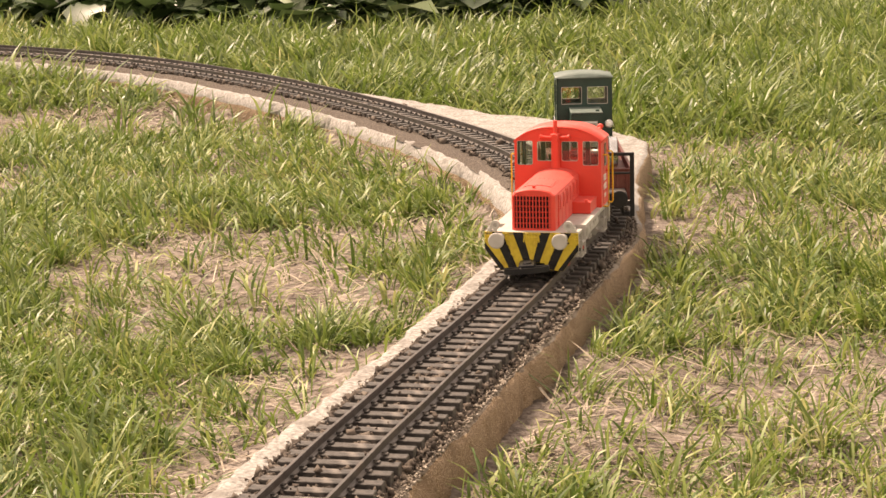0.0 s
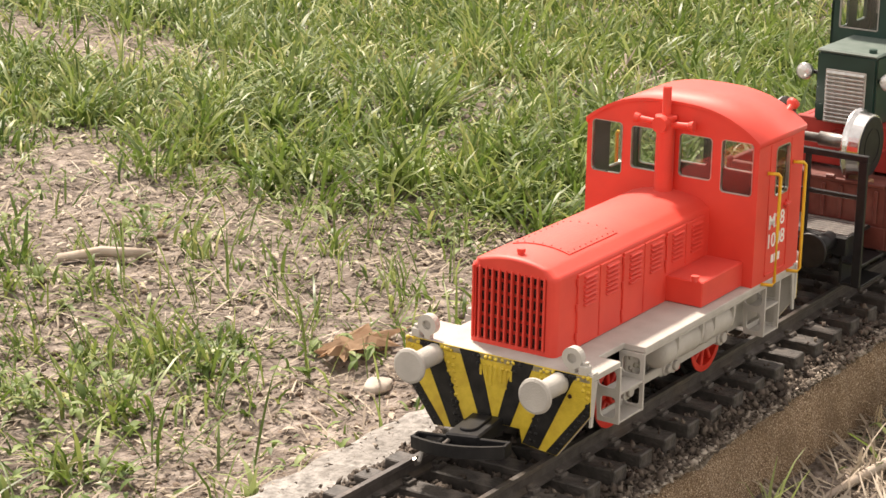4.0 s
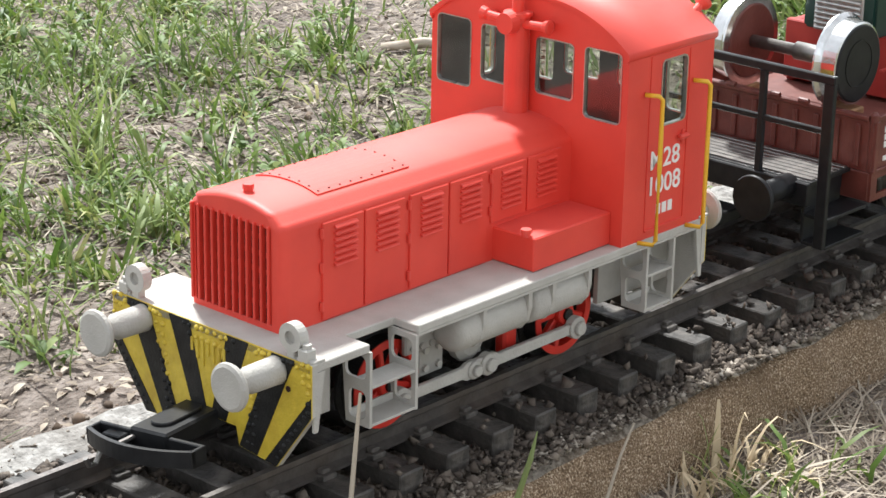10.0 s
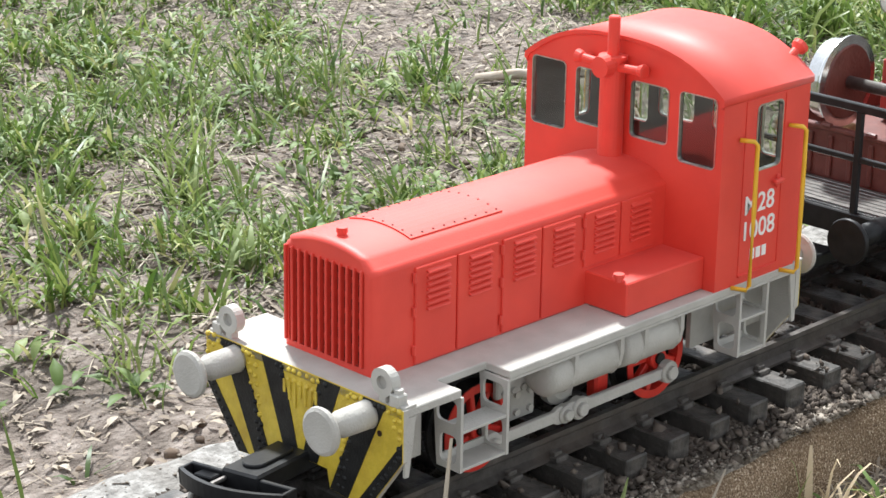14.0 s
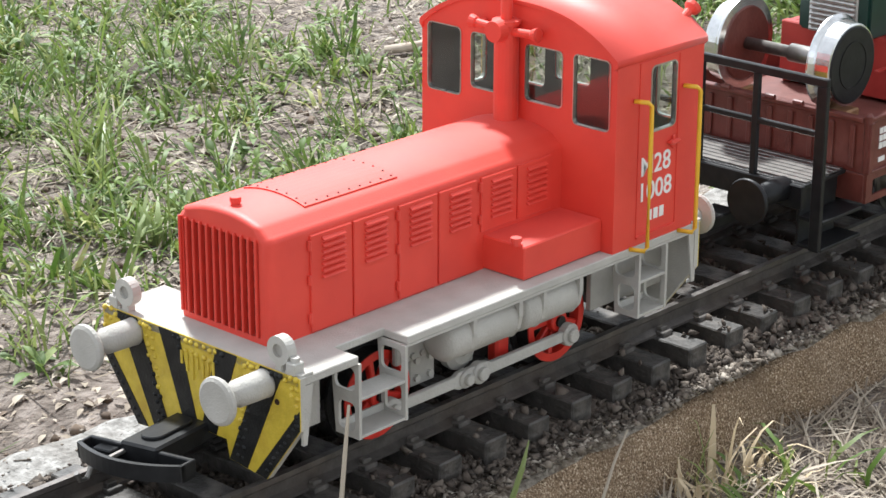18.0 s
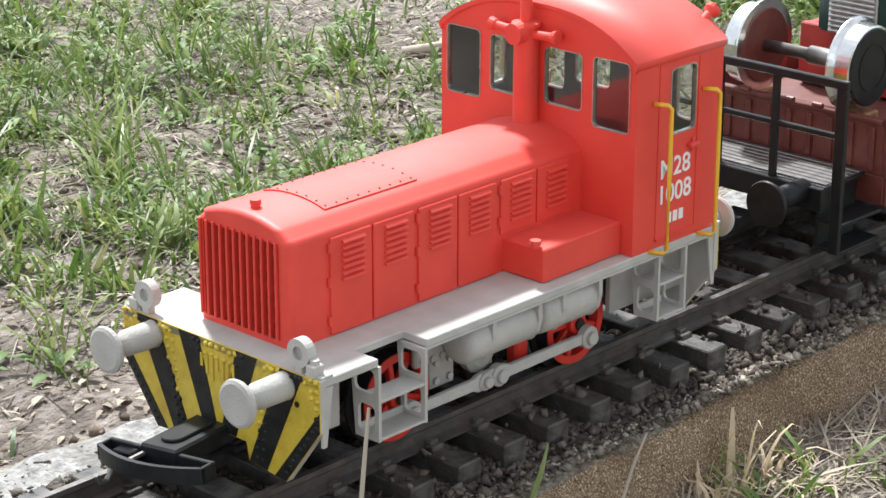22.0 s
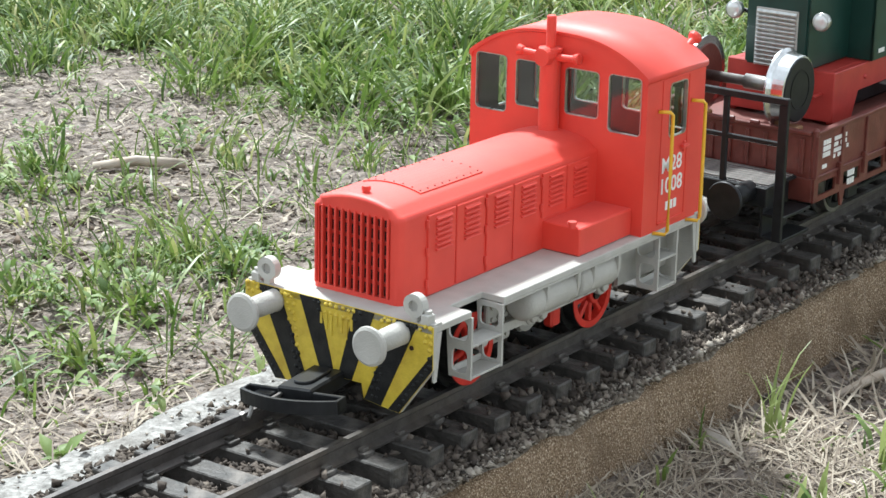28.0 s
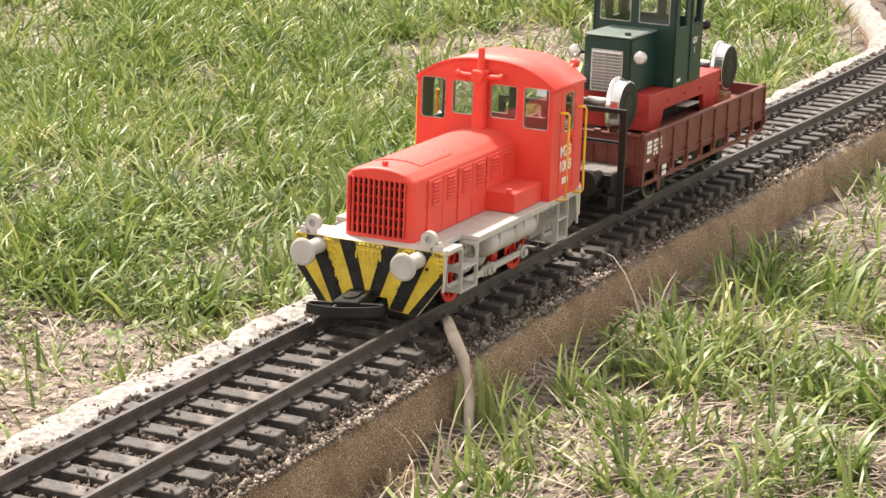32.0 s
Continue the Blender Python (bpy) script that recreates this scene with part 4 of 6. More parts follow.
    for k in range(7):
        x = -0.3335 + 0.0038 * k
        if slat is None:
            slat = part("slat", box(-0.0014, 0.0014, -0.0375, 0.0375, 0.0, 0.0008, 0.0002), AXLE, plat, "worn grey slat")
            slat.matrix_basis = pose(x, 0, 0.0354)
        else:
            again(slat, plat, pose(x, 0, 0.0354))
    rail = part("railing", box(xp - 0.0013, xp + 0.0013, -0.0468, 0.0468, 0.0765, 0.08, 0.0004), PLASTIC, W, "black platform railing")
    for y, w in ((-0.0443, 0.0024), (0.0443, 0.0024), (0.0135, 0.0014), (-0.0135, 0.0014)):
        part("post", box(xp - 0.0012, xp + 0.0012, y - w, y + w, 0.0095 if w > .002 else 0.034, 0.0767, 0.0003), PLASTIC, rail)
    part("middle_rail", box(xp - 0.001, xp + 0.001, -0.0425, 0.0425, 0.0562, 0.0585, 0.0003), PLASTIC, rail)
    for s in (-1, 1):
        for z in (0.0098, 0.0212):
            part("footstep", box(-0.336, xp - 0.001, *sorted((s * 0.0352, s * 0.0468)), z - 0.0007, z + 0.0007, 0.0002), PLASTIC, W, "black footstep")
        part("step_back", box(-0.3345, xp - 0.002, *sorted((s * 0.0338, s * 0.0352)), 0.0095, 0.034, 0.0002), PLASTIC, W)
        for x, way in ((xp, 1), (x1, -1)):
            b = lathe((x, s * 0.0284, 0.0325), (x + way * 0.0255, s * 0.0284, 0.0325), [(0, 0.0048), (0.6, 0.0046), (0.62, 0.0036), (0.88, 0.0036), (0.89, 0.0086), (0.95, 0.0094), (1, 0.0089)], 28)
            bf = part("buffer", b, PLASTIC, W, "black buffer with a round head", True)
            bf.data.polygons.foreach_set("use_smooth", [len(q.vertices) == 4 for q in bf.data.polygons])
        for x in (W_FRONT_AXLE, W_REAR_AXLE):
            part("axle_box", box(x - 0.006, x + 0.006, *sorted((s * 0.031, s * 0.0365)), 0.009, 0.027, 0.001), PLASTIC, W, "black axle box")
            part("leaf_spring", prism([(x - 0.016, 0.0265), (x - 0.008, 0.022), (x + 0.008, 0.022), (x + 0.016, 0.0265)], "y", *sorted((s * 0.0335, s * 0.036))), PLASTIC, W)
        part("tie_bar", box(W_REAR_AXLE, W_FRONT_AXLE, *sorted((s * 0.0305, s * 0.032)), 0.0095, 0.0112, 0.0003), PLASTIC, W)
    part("drawbar", box(-0.309, -0.262, -0.006, 0.006, 0.0125, 0.0178, 0.0006), PLASTIC, W, "black coupler bar")
    part("beam", box(xp - 0.001, xp + 0.002, -0.0385, 0.0385, 0.0255, 0.0352, 0.0004), PLASTIC, W)
    ws = [build_wheel(W, x, s, False) for x in (W_FRONT_AXLE, W_REAR_AXLE) for s in (-1, 1)]
    return W, ws


def build_wheelset(x):
    """A loose steel wheelset that lies across the load floor."""
    S = new("steel_wheelset")
    tagged(S, "loose polished steel wheelset carried on the wagon floor", "wheelset", "spare wheelsets")
    R, z = 0.0195, 0.0
    part("axle", lathe((0, -0.027, z), (0, 0.027, z), [(0, 0.0026), (0.52, 0.0026), (0.525, 0.0038), (1, 0.0038)], 16), AXLE, S, "steel axle with a black sleeve", True)
    for s in (-1, 1):
        w = lathe((0, s * 0.0212, z), (0, s * 0.0305, z), [(0, 0.0165), (0.03, R), (0.12, R), (0.26, R - 0.0016), (0.34, R - 0.002), (0.97, R - 0.0026), (1, R - 0.0034)], 44)
        wl = part("wheel", w, CHROME, S, "polished steel wheel rim")
        part("disc", lathe((0, s * 0.0304, z), (0, s * 0.0311, z), [(0, 0.0158), (0.6, 0.0158), (1, 0.0152)], 40), PLASTIC, wl, "black wheel centre")
        part("disc_ring", ring((0, s * 0.0311, z), (0, 1, 0), 0.0098, 0.0092, 0.0006, 30), PLASTIC, wl)
        part("inner_disc", lathe((0, s * 0.0213, z), (0, s * 0.0206, z), [(0, 0.0158), (1, 0.0152)], 40), BROWN if s < 0 else PLASTIC, wl)
    S.matrix_basis = pose(x, 0, 0.0487 + 0.0066 + 0.0195)
    return S


def build_small_loco():
    G = new("small_locomotive")
    tagged(G, "dark green narrow-gauge locomotive model on a red frame, carried as load", "locomotive")
    xa, xb, y, z0, zt = -0.3885, -0.5225, 0.030, 0.0488, 0.0757
    for s in (-1, 1):
        poly = [(xa, z0), (xa, zt), (xb, zt), (xb, z0), (-0.496, z0), (-0.4925, 0.0622), (-0.4155, 0.0622), (-0.4095, z0)]
        fr = part("side_frame", prism(poly, "y", *sorted((s * 0.026, s * y)), None, 0.0004), SHUNT_RED, G, "red side frame with a cut-out")
        for x in (-0.422, -0.455, -0.484):
            part("bolt", lathe((x, s * 0.0299, 0.0685), (x, s * 0.0312, 0.0685), [(0, 0.0016), (1, 0.001)], 8), SHUNT_RED, fr)
    part("frame_deck", box(xb, xa, -0.0262, 0.0262, 0.068, zt, 0.0004), SHUNT_RED, G, "red frame deck")
    for x in (xa, xb):
        e = part("end_beam", box(x - 0.0022, x + 0.0022, -0.0305, 0.0305, 0.0505, zt + 0.0004, 0.0005), SHUNT_RED, G, "red end beam")
    for r in (0.0028, 0.0046, 0.0062):
        part("coupling_ring", ring((xa + 0.0026, -0.005, 0.0655), (1, 0, 0), r, r - 0.0008, 0.0012, 20), SHUNT_RED, G)
    part("hook_bar", box(xa + 0.001, xa + 0.011, 0.0225, 0.0245, 0.064, 0.0652, 0.0003), SHUNT_RED, G)
    part("axle_gear", box(-0.49, -0.419, -0.02, 0.02, 0.0489, 0.062, 0.002), PLASTIC, G, "black running gear")
    part("shelf", box(-0.476, -0.452, 0.0245, 0.0335, 0.0585, 0.0596, 0.0002), GREY_DARK, G)
    # bonnet
    hx0, hx1, hy, hz = -0.3795, -0.428, 0.0176, 0.1148
    bon = part("bonnet", box(hx1, hx0, -hy, hy, zt + 0.0003, hz, 0.0012, 2), GREEN, G, "dark green bonnet")
    part("bonnet_lid", box(hx1, hx0 + 0.0004, -hy - 0.0004, hy + 0.0004, hz - 0.0004, hz + 0.0014, 0.0008), GREEN_TOP, bon, "paler green bonnet lid")
    gr = part("radiator", box(hx0 - 0.0004, hx0 + 0.0008, -0.0118, 0.0118, 0.0762, 0.1058, 0.0003), GREY, bon, "silver louvred radiator")
    sl = None
    for k in range(13):
        z = 0.0778 + 0.0022 * k
        if sl is None:
            sl = part("slat", prism([(0, 0.0008), (0.0012, -0.0004), (0.0012, -0.0008), (0, -0.0008)], "y", -0.011, 0.011), SILVER, gr)
            sl.matrix_basis = pose(hx0 + 0.0007, 0, z)
        else:
            again(sl, gr, pose(hx0 + 0.0007, 0, z))
    for s in (-1, 1):
        lp = part("headlamp", lathe((hx0 - 0.006, s * 0.0245, 0.1025), (hx0 + 0.0015, s * 0.0245, 0.1025), [(0, 0.002), (0.4, 0.004), (0.8, 0.0048), (1, 0.0045)], 20), SILVER, bon, "silver round headlamp", True)
        part("lens", lathe((hx0 + 0.0014, s * 0.0245, 0.1025), (hx0 + 0.0024, s * 0.0245, 0.1025), [(0, 0.0043), (0.6, 0.0034), (1, 0.0012)], 20), LENS, lp, "pale lamp glass", True)
        part("lamp_arm", cyl((hx0 - 0.004, s * 0.0165, 0.1015), (hx0 - 0.004, s * 0.022, 0.1022), 0.0012, 8), PLASTIC, lp)
    part("filler_cap", cyl((hx0 - 0.006, 0.012, hz + 0.001), (hx0 - 0.006, 0.012, hz + 0.0032), 0.0022, 12), GREEN, bon)
    # cab
    cx0, cx1, cy, cz = -0.426, -0.479, 0.0315, 0.1492
    cab = new("cab")
    cab.parent = G
    fw = [(-0.0265, -0.003), (0.003, 0.0265)]
    for x, inn in ((cx0, -1), (cx1, 1)):
        holes = [rounded(a, b, 0.1195, 0.1395, 0.0012) for a, b in fw]
        part("cab_wall", holed([(-cy, zt + .0003), (cy, zt + .0003), (cy, cz), (-cy, cz)], holes, "x", x, x + inn * 0.0015), GREEN, cab, "dark green cab wall with two windows")
        for a, b in fw:
            t = holed(rounded(a, b, 0.1195, 0.1395, 0.0012), [rounded(a + 0.0006, b - 0.0006, 0.1201, 0.1389, 0.001)], "x", x + inn * 0.0012, x - inn * 0.0004)
            w = part("window", t, GREY_DARK, cab)
            part("pane", prism(rounded(a + 0.0006, b - 0.0006, 0.1201, 0.1389, 0.001), "x", x + inn * 0.0006, x + inn * 0.0007), GLASS, w).visible_shadow = False
    for s in (-1, 1):
        sw = [rounded(-0.4465, -0.4325, 0.1175, 0.1405, 0.0012), rounded(-0.4725, -0.4585, 0.1175, 0.1405, 0.0012)]
        part("cab_wall", holed([(cx1, zt + .0003), (cx0, zt + .0003), (cx0, cz), (cx1, cz)], sw, "y", s * cy, s * (cy - 0.0015)), GREEN, cab, "dark green cab side")
        part("door", holed([(-0.4765, 0.0775), (-0.4548, 0.0775), (-0.4548, 0.1445), (-0.4765, 0.1445)], [rounded(-0.4725, -0.4585, 0.1175, 0.1405, 0.0012)], "y", *(s * cy, s * (cy + 0.0008))), GREEN, cab, "dark green cab door")
        flip = (90, 0, 180) if s > 0 else (90, 0, 0)
        for text, z in (("GV", 0.1055), ("1", 0.0985)):
            writing(text, 0.0062, pose(-0.4628, s * (cy + 0.0009), z, *flip), WHITE, cab)
        part("mark", box(-0.439, -0.4325, *sorted((s * cy, s * (cy + 0.0004))), 0.0792, 0.0814), WHITE, cab, "small white painted name bar")
    rf = [(-cy - 0.0015, cz)] + arc_top(cy + 0.0015, cz + 0.0006, cz + 0.0042, 12, 2.4) + [(cy + 0.0015, cz)]
    part("roof", prism(rf, "x", cx1 - 0.002, cx0 + 0.002), GREEN_TOP, cab, "paler green cab roof", True)
    part("lever", tube([(cx1 - 0.001, 0.027, 0.112), (cx1 - 0.008, 0.028, 0.1125), (cx1 - 0.012, 0.0285, 0.113)], 0.0012, 8), PLASTIC, G)
    part("knob", lathe((cx1 - 0.010, 0.0285, 0.113), (cx1 - 0.017, 0.0285, 0.113), [(0, 0.002), (0.3, 0.0038), (0.7, 0.0038), (1, 0.002)], 14), PLASTIC, G, "black rear lamp", True)
    return G


wagon, wagon_wheels = build_wagon()
load = [build_wheelset(-0.3475), build_wheelset(-0.5445), build_small_loco()]
for _x in (-0.3475, -0.5445):
    for _y in (-0.0255, 0.0255):
        chock = new("wooden_chock")
        tagged(chock, "small brown wooden block under the loose wheelset", "chock", "wheelset blocks")
        part("block", box(_x - 0.008, _x + 0.008, _y - 0.005, _y + 0.005, 0.0488, 0.0555, 0.0006), WOOD, chock)
        load.append(chock)

# ---- ground, track bed ----
@functools.lru_cache(None)
def lattice(seed, n=64):
    return np.random.RandomState(seed).rand(n, n)


def value_noise(x, y, scale, seed):
    """Smooth noise of 0 to 1 over arrays of places."""
    g = lattice(seed)
    n = g.shape[0]
    u, v = np.asarray(x) * scale + 1000.0, np.asarray(y) * scale + 1000.0
    i, j = np.floor(u).astype(int), np.floor(v).astype(int)
    fu, fv = u - i, v - j
    fu, fv = fu * fu * (3 - 2 * fu), fv * fv * (3 - 2 * fv)
    a, b, c, d = g[i % n, j % n], g[(i + 1) % n, j % n], g[i % n, (j + 1) % n], g[(i + 1) % n, (j + 1) % n]
    return (a * (1 - fu) + b * fu) * (1 - fv) + (c * (1 - fu) + d * fu) * fv


_LX = np.array([p.x for p in CURVE])
_LY = np.array([p.y for p in CURVE])
_LA = np.array(ARC) - ZERO


def off_line(x, y):
    """Signed distance from the line of the track (+ on its +y side) and the way along it."""
    x, y = np.asarray(x, float), np.asarray(y, float)
    px, py = _LX[::5], _LY[::5]
    best, arc, sign = np.full(x.shape, 1e9), np.zeros(x.shape), np.ones(x.shape)
    dx, dy = np.gradient(px), np.gradient(py)
    for k in range(len(px)):
        d = np.hypot(x - px[k], y - py[k])
        m = d < best
        best[m], arc[m] = d[m], _LA[::5][k]
        cross = (dx[k] * (y - py[k]) - dy[k] * (x - px[k]))
        sign[m] = np.where(cross[m] < 0, 1, -1)
    return best * sign, arc


def ground_z(x, y):
    x, y = np.asarray(x, float), np.asarray(y, float)
    d, _ = off_line(x, y)
    base = np.where(d < 0, -0.064 + 0.026 * np.exp(-np.maximum(0, -d - 0.085) / 0.045), -0.052 - 0.012 * np.clip((d - 0.08) / 0.25, 0, 1))
    base = np.where((d > -0.08) & (d < 0.055), -0.075, base)
    return base + 0.014 * (value_noise(x, y, 5, 1) - 0.5) + 0.008 * (value_noise(x, y, 19, 2) - 0.5) + 0.0035 * (value_noise(x, y, 70, 3) - 0.5)


def sheet(name, xs, ys, mat_, zf):
    X, Y = np.meshgrid(xs, ys, indexing="ij")
    Z = zf(X.ravel(), Y.ravel())
    nx, ny = X.shape
    me = bpy.data.meshes.new(name)
    idx = np.arange(nx * ny).reshape(nx, ny)
    q = np.stack([idx[:-1, :-1], idx[1:, :-1], idx[1:, 1:], idx[:-1, 1:]], -1).reshape(-1, 4)
    me.from_pydata(np.stack([X.ravel(), Y.ravel(), Z], 1).tolist(), [], q.tolist())
    me.materials.append(mat_)
    me.polygons.foreach_set("use_smooth", [True] * len(me.polygons))
    return new(name, me)


_xs = np.concatenate([[-60, -35, -20, -13], np.arange(-9, -3, 0.12), np.arange(-3, -1, 0.035), np.arange(-1, 0.2, 0.0125), np.arange(0.2, 0.9, 0.06), [1.2, 2, 4, 10, 25, 60]])
_ys = np.concatenate([[-60, -30, -12, -6, -4.5, -3.6, -3.0], np.arange(-2.6, -0.9, 0.09), np.arange(-0.9, 0.36, 0.0125), np.arange(0.36, 1.2, 0.08), [1.5, 2, 3, 6, 12, 30, 60]])
ground = tagged(sheet("ground", _xs, _ys, SOIL, ground_z), "dry bare soil with straw and patches of grass", "ground", kind="structure")


def build_bed():
    """The concrete strip that carries the track: pale crumbling top, brown granular sides."""
    bm = bmesh.new()
    rows = []
    arcs = np.concatenate([np.arange(-0.6, -0.1, 0.02), np.arange(-0.1, 0.9, 0.0022), np.arange(0.9, 1.6, 0.005), np.arange(1.6, 5.6, 0.02)])
    def n(a, f, s):
        return float(value_noise(np.array([a]), np.array([s * 1.7]), f, 11)[0]) - 0.5
    for a in arcs:
        left = -0.0845 + 0.008 * n(a, 9, 1) + 0.005 * n(a, 40, 2) + 0.003 * n(a, 110, 12) + float(np.interp(a, [0.75, 1.0, 2.1, 2.5, 4.6], [0, 0.004, 0.005, 0.008, -0.012]))
        right = float(np.interp(a, [0.0, 0.3, 0.55, 1.0, 1.9, 2.17, 2.43, 2.56, 2.72, 2.9, 3.02, 3.12, 3.28, 3.45, 3.7, 4.6], [0.059, 0.056, 0.055, 0.057, 0.06, 0.064, 0.118, 0.165, 0.24, 0.24, 0.215, 0.165, 0.14, 0.11, 0.08, 0.07])) + 0.003 * n(a, 8, 3) + 0.004 * n(a, 45, 4) + 0.0025 * n(a, 130, 14)
        top = -0.0195
        prof = [(left - 0.007, -0.12), (left - 0.005, top - 0.016 + 0.004 * n(a, 30, 5)), (left + 0.002, top - 0.001 + 0.004 * n(a, 70, 6)), (left * .9, top + 0.001 + 0.003 * n(a, 90, 7)), (left * .78, top + 0.003 * n(a, 80, 17)), (-0.05, top), (0.0, top), (0.04, top),
                (right - 0.009, top + 0.003 * n(a, 150, 18)), (right - 0.005 + 0.002 * n(a, 60, 28), top - 0.0005 + 0.0035 * n(a, 70, 8)), (right - 0.001 + 0.003 * n(a, 55, 29), top - 0.0025 + 0.0035 * n(a, 60, 9)), (right + 0.002 + 0.0025 * n(a, 70, 19), top - 0.0065 + 0.003 * n(a, 50, 10)),
                (right + 0.0033 + 0.0014 * n(a, 75, 20), -0.031), (right + 0.004 + 0.0014 * n(a, 90, 21), -0.037), (right + 0.0048 + 0.0014 * n(a, 80, 22), -0.043), (right + 0.0055 + 0.0014 * n(a, 95, 23), -0.05), (right + 0.0062 + 0.0014 * n(a, 85, 24), -0.057), (right + 0.008, -0.12)]
        rows.append([bm.verts.new(beside(a, y, z)) for y, z in prof])
    for p, q, far in zip(rows, rows[1:], arcs):
        for k in range(len(p) - 1):
            f = bm.faces.new((p[k], p[k + 1], q[k + 1], q[k]))
            f.material_index = 1 if k >= 10 or k == 0 else (2 if 6 <= k and far < 2.1 else 0)
        bm.faces.new((p[-1], p[0], q[0], q[-1]))
    bm.faces.new(rows[0])
    bm.faces.new(rows[-1][::-1])
    tagged(part("track_bed", bm, [CONCRETE, FACE, CRUST], None, "", True), "weathered concrete strip with pale top and brown granular sides", "concrete bed", kind="structure")
    # dark fines that the sleepers lie in
    bm = bmesh.new()
    rows = []
    for a in np.concatenate([np.arange(-0.6, 1.4, 0.006), np.arange(1.4, 5.4, 0.03)]):
        row = []
        for k in range(13):
            wide = float(np.interp(a, [0.7, 0.95, 1.9, 2.6], [0.054, 0.0485, 0.0485, 0.076]))
            y = -wide + (wide + 0.052) * k / 12
            edge = min(1, (0.0545 - y) / 0.012, (wide + 0.0005 + y) / 0.012)
            z = -0.0215 + edge * (0.0055 + 0.003 * (n(a, 60, k) + 0.5)) * (1.0 if y < 0.028 else 0.85)
            row.append(bm.verts.new(beside(a, y + 0.004 * n(a, 50, k + 30), z)))
        rows.append(row)
    for p, q in zip(rows, rows[1:]):
        for k in range(12):
            bm.faces.new((p[k], p[k + 1], q[k + 1], q[k]))
    tagged(part("ballast_fines", bm, FINES, None, "", True), "dark gritty fines under the ballast stones", "gravel", kind="structure")


build_bed()
BEND = 5.3
track = tagged(new("railway_track"), "garden railway track with dark sleepers and worn rails", "track", kind="structure")


def build_rail(y):
    prof = [(-0.0012, 0.0), (0.0012, 0.0), (0.0013, -0.0018), (0.0006, -0.0026), (0.0006, -0.0062), (0.0033, -0.0074), (0.0033, -0.0084), (-0.0033, -0.0084), (-0.0033, -0.0074), (-0.0006, -0.0062), (-0.0006, -0.0026), (-0.0013, -0.0018)]
    bm = bmesh.new()
    rows = []
    for a in np.concatenate([[-0.6, -0.2], np.arange(0.0, BEND, 0.03)]):
        rows.append([bm.verts.new(beside(a, y + u, v)) for u, v in prof])
    n = len(prof)
    for p, q in zip(rows, rows[1:]):
        for k in range(n):
            bm.faces.new((p[k], p[(k + 1) % n], q[(k + 1) % n], q[k]))
    bm.faces.new(rows[0])
    bm.faces.new(rows[-1][::-1])
    return part("rail", bm, RAILMAT, track, "worn dark metal rail")


for _y in (-0.0238, 0.0238):
    build_rail(_y)

# sleepers, each with its four rail chairs
_sl = box(-0.0056, 0.0056, -0.0445, 0.0445, -0.0195, -0.0084, 0.0005)
for _y in (-0.0238, 0.0238):
    for _s in (-1, 1):
        box(-0.0031, 0.0031, *sorted((_y + _s * 0.0024, _y + _s * 0.0062)), -0.0086, -0.0067, 0.0003, 1, _sl)
        box(-0.0019, 0.0019, *sorted((_y + _s * 0.0018, _y + _s * 0.0044)), -0.0069, -0.0053, 0.0003, 1, _sl)
_first = part("sleeper", _sl, SLEEPER, track)
PITCH = 0.02283
_rng = random.Random(8)
SLEEPER_AT = [0.0785 - 0.0056 + PITCH * k for k in range(-14, 222)]
for _k, _a in enumerate(SLEEPER_AT):
    _p, _d = along(_a), heading(_a)
    _m = pose(_p.x, _p.y, _rng.uniform(-0.0004, 0.0002), 0, 0, math.degrees(math.atan2(-_d.y, -_d.x)) + _rng.uniform(-0.5, 0.5))
    if _k == 0:
        _first.matrix_basis = _m
    else:
        again(_first, track, _m)


# ---- small stones, grass and leaves as loose stuff ----
def bulk(name, V, F, mat_, label, category, smooth=False):
    """One mesh from arrays of vertices and of triangles."""
    me = bpy.data.meshes.new(name)
    me.vertices.add(len(V))
    me.vertices.foreach_set("co", np.asarray(V, np.float32).ravel())
    me.loops.add(F.size)
    me.loops.foreach_set("vertex_index", F.ravel().astype(np.int32))
    me.polygons.add(len(F))
    me.polygons.foreach_set("loop_start", np.arange(0, F.size, 3, dtype=np.int32))
    me.polygons.foreach_set("loop_total", np.full(len(F), 3, np.int32))
    if smooth:
        me.polygons.foreach_set("use_smooth", np.ones(len(F), bool))
    me.update(calc_edges=True)
    me.materials.append(mat_)
    return tagged(new(name, me), label, category, kind="stuff")


R = np.random.RandomState(5)


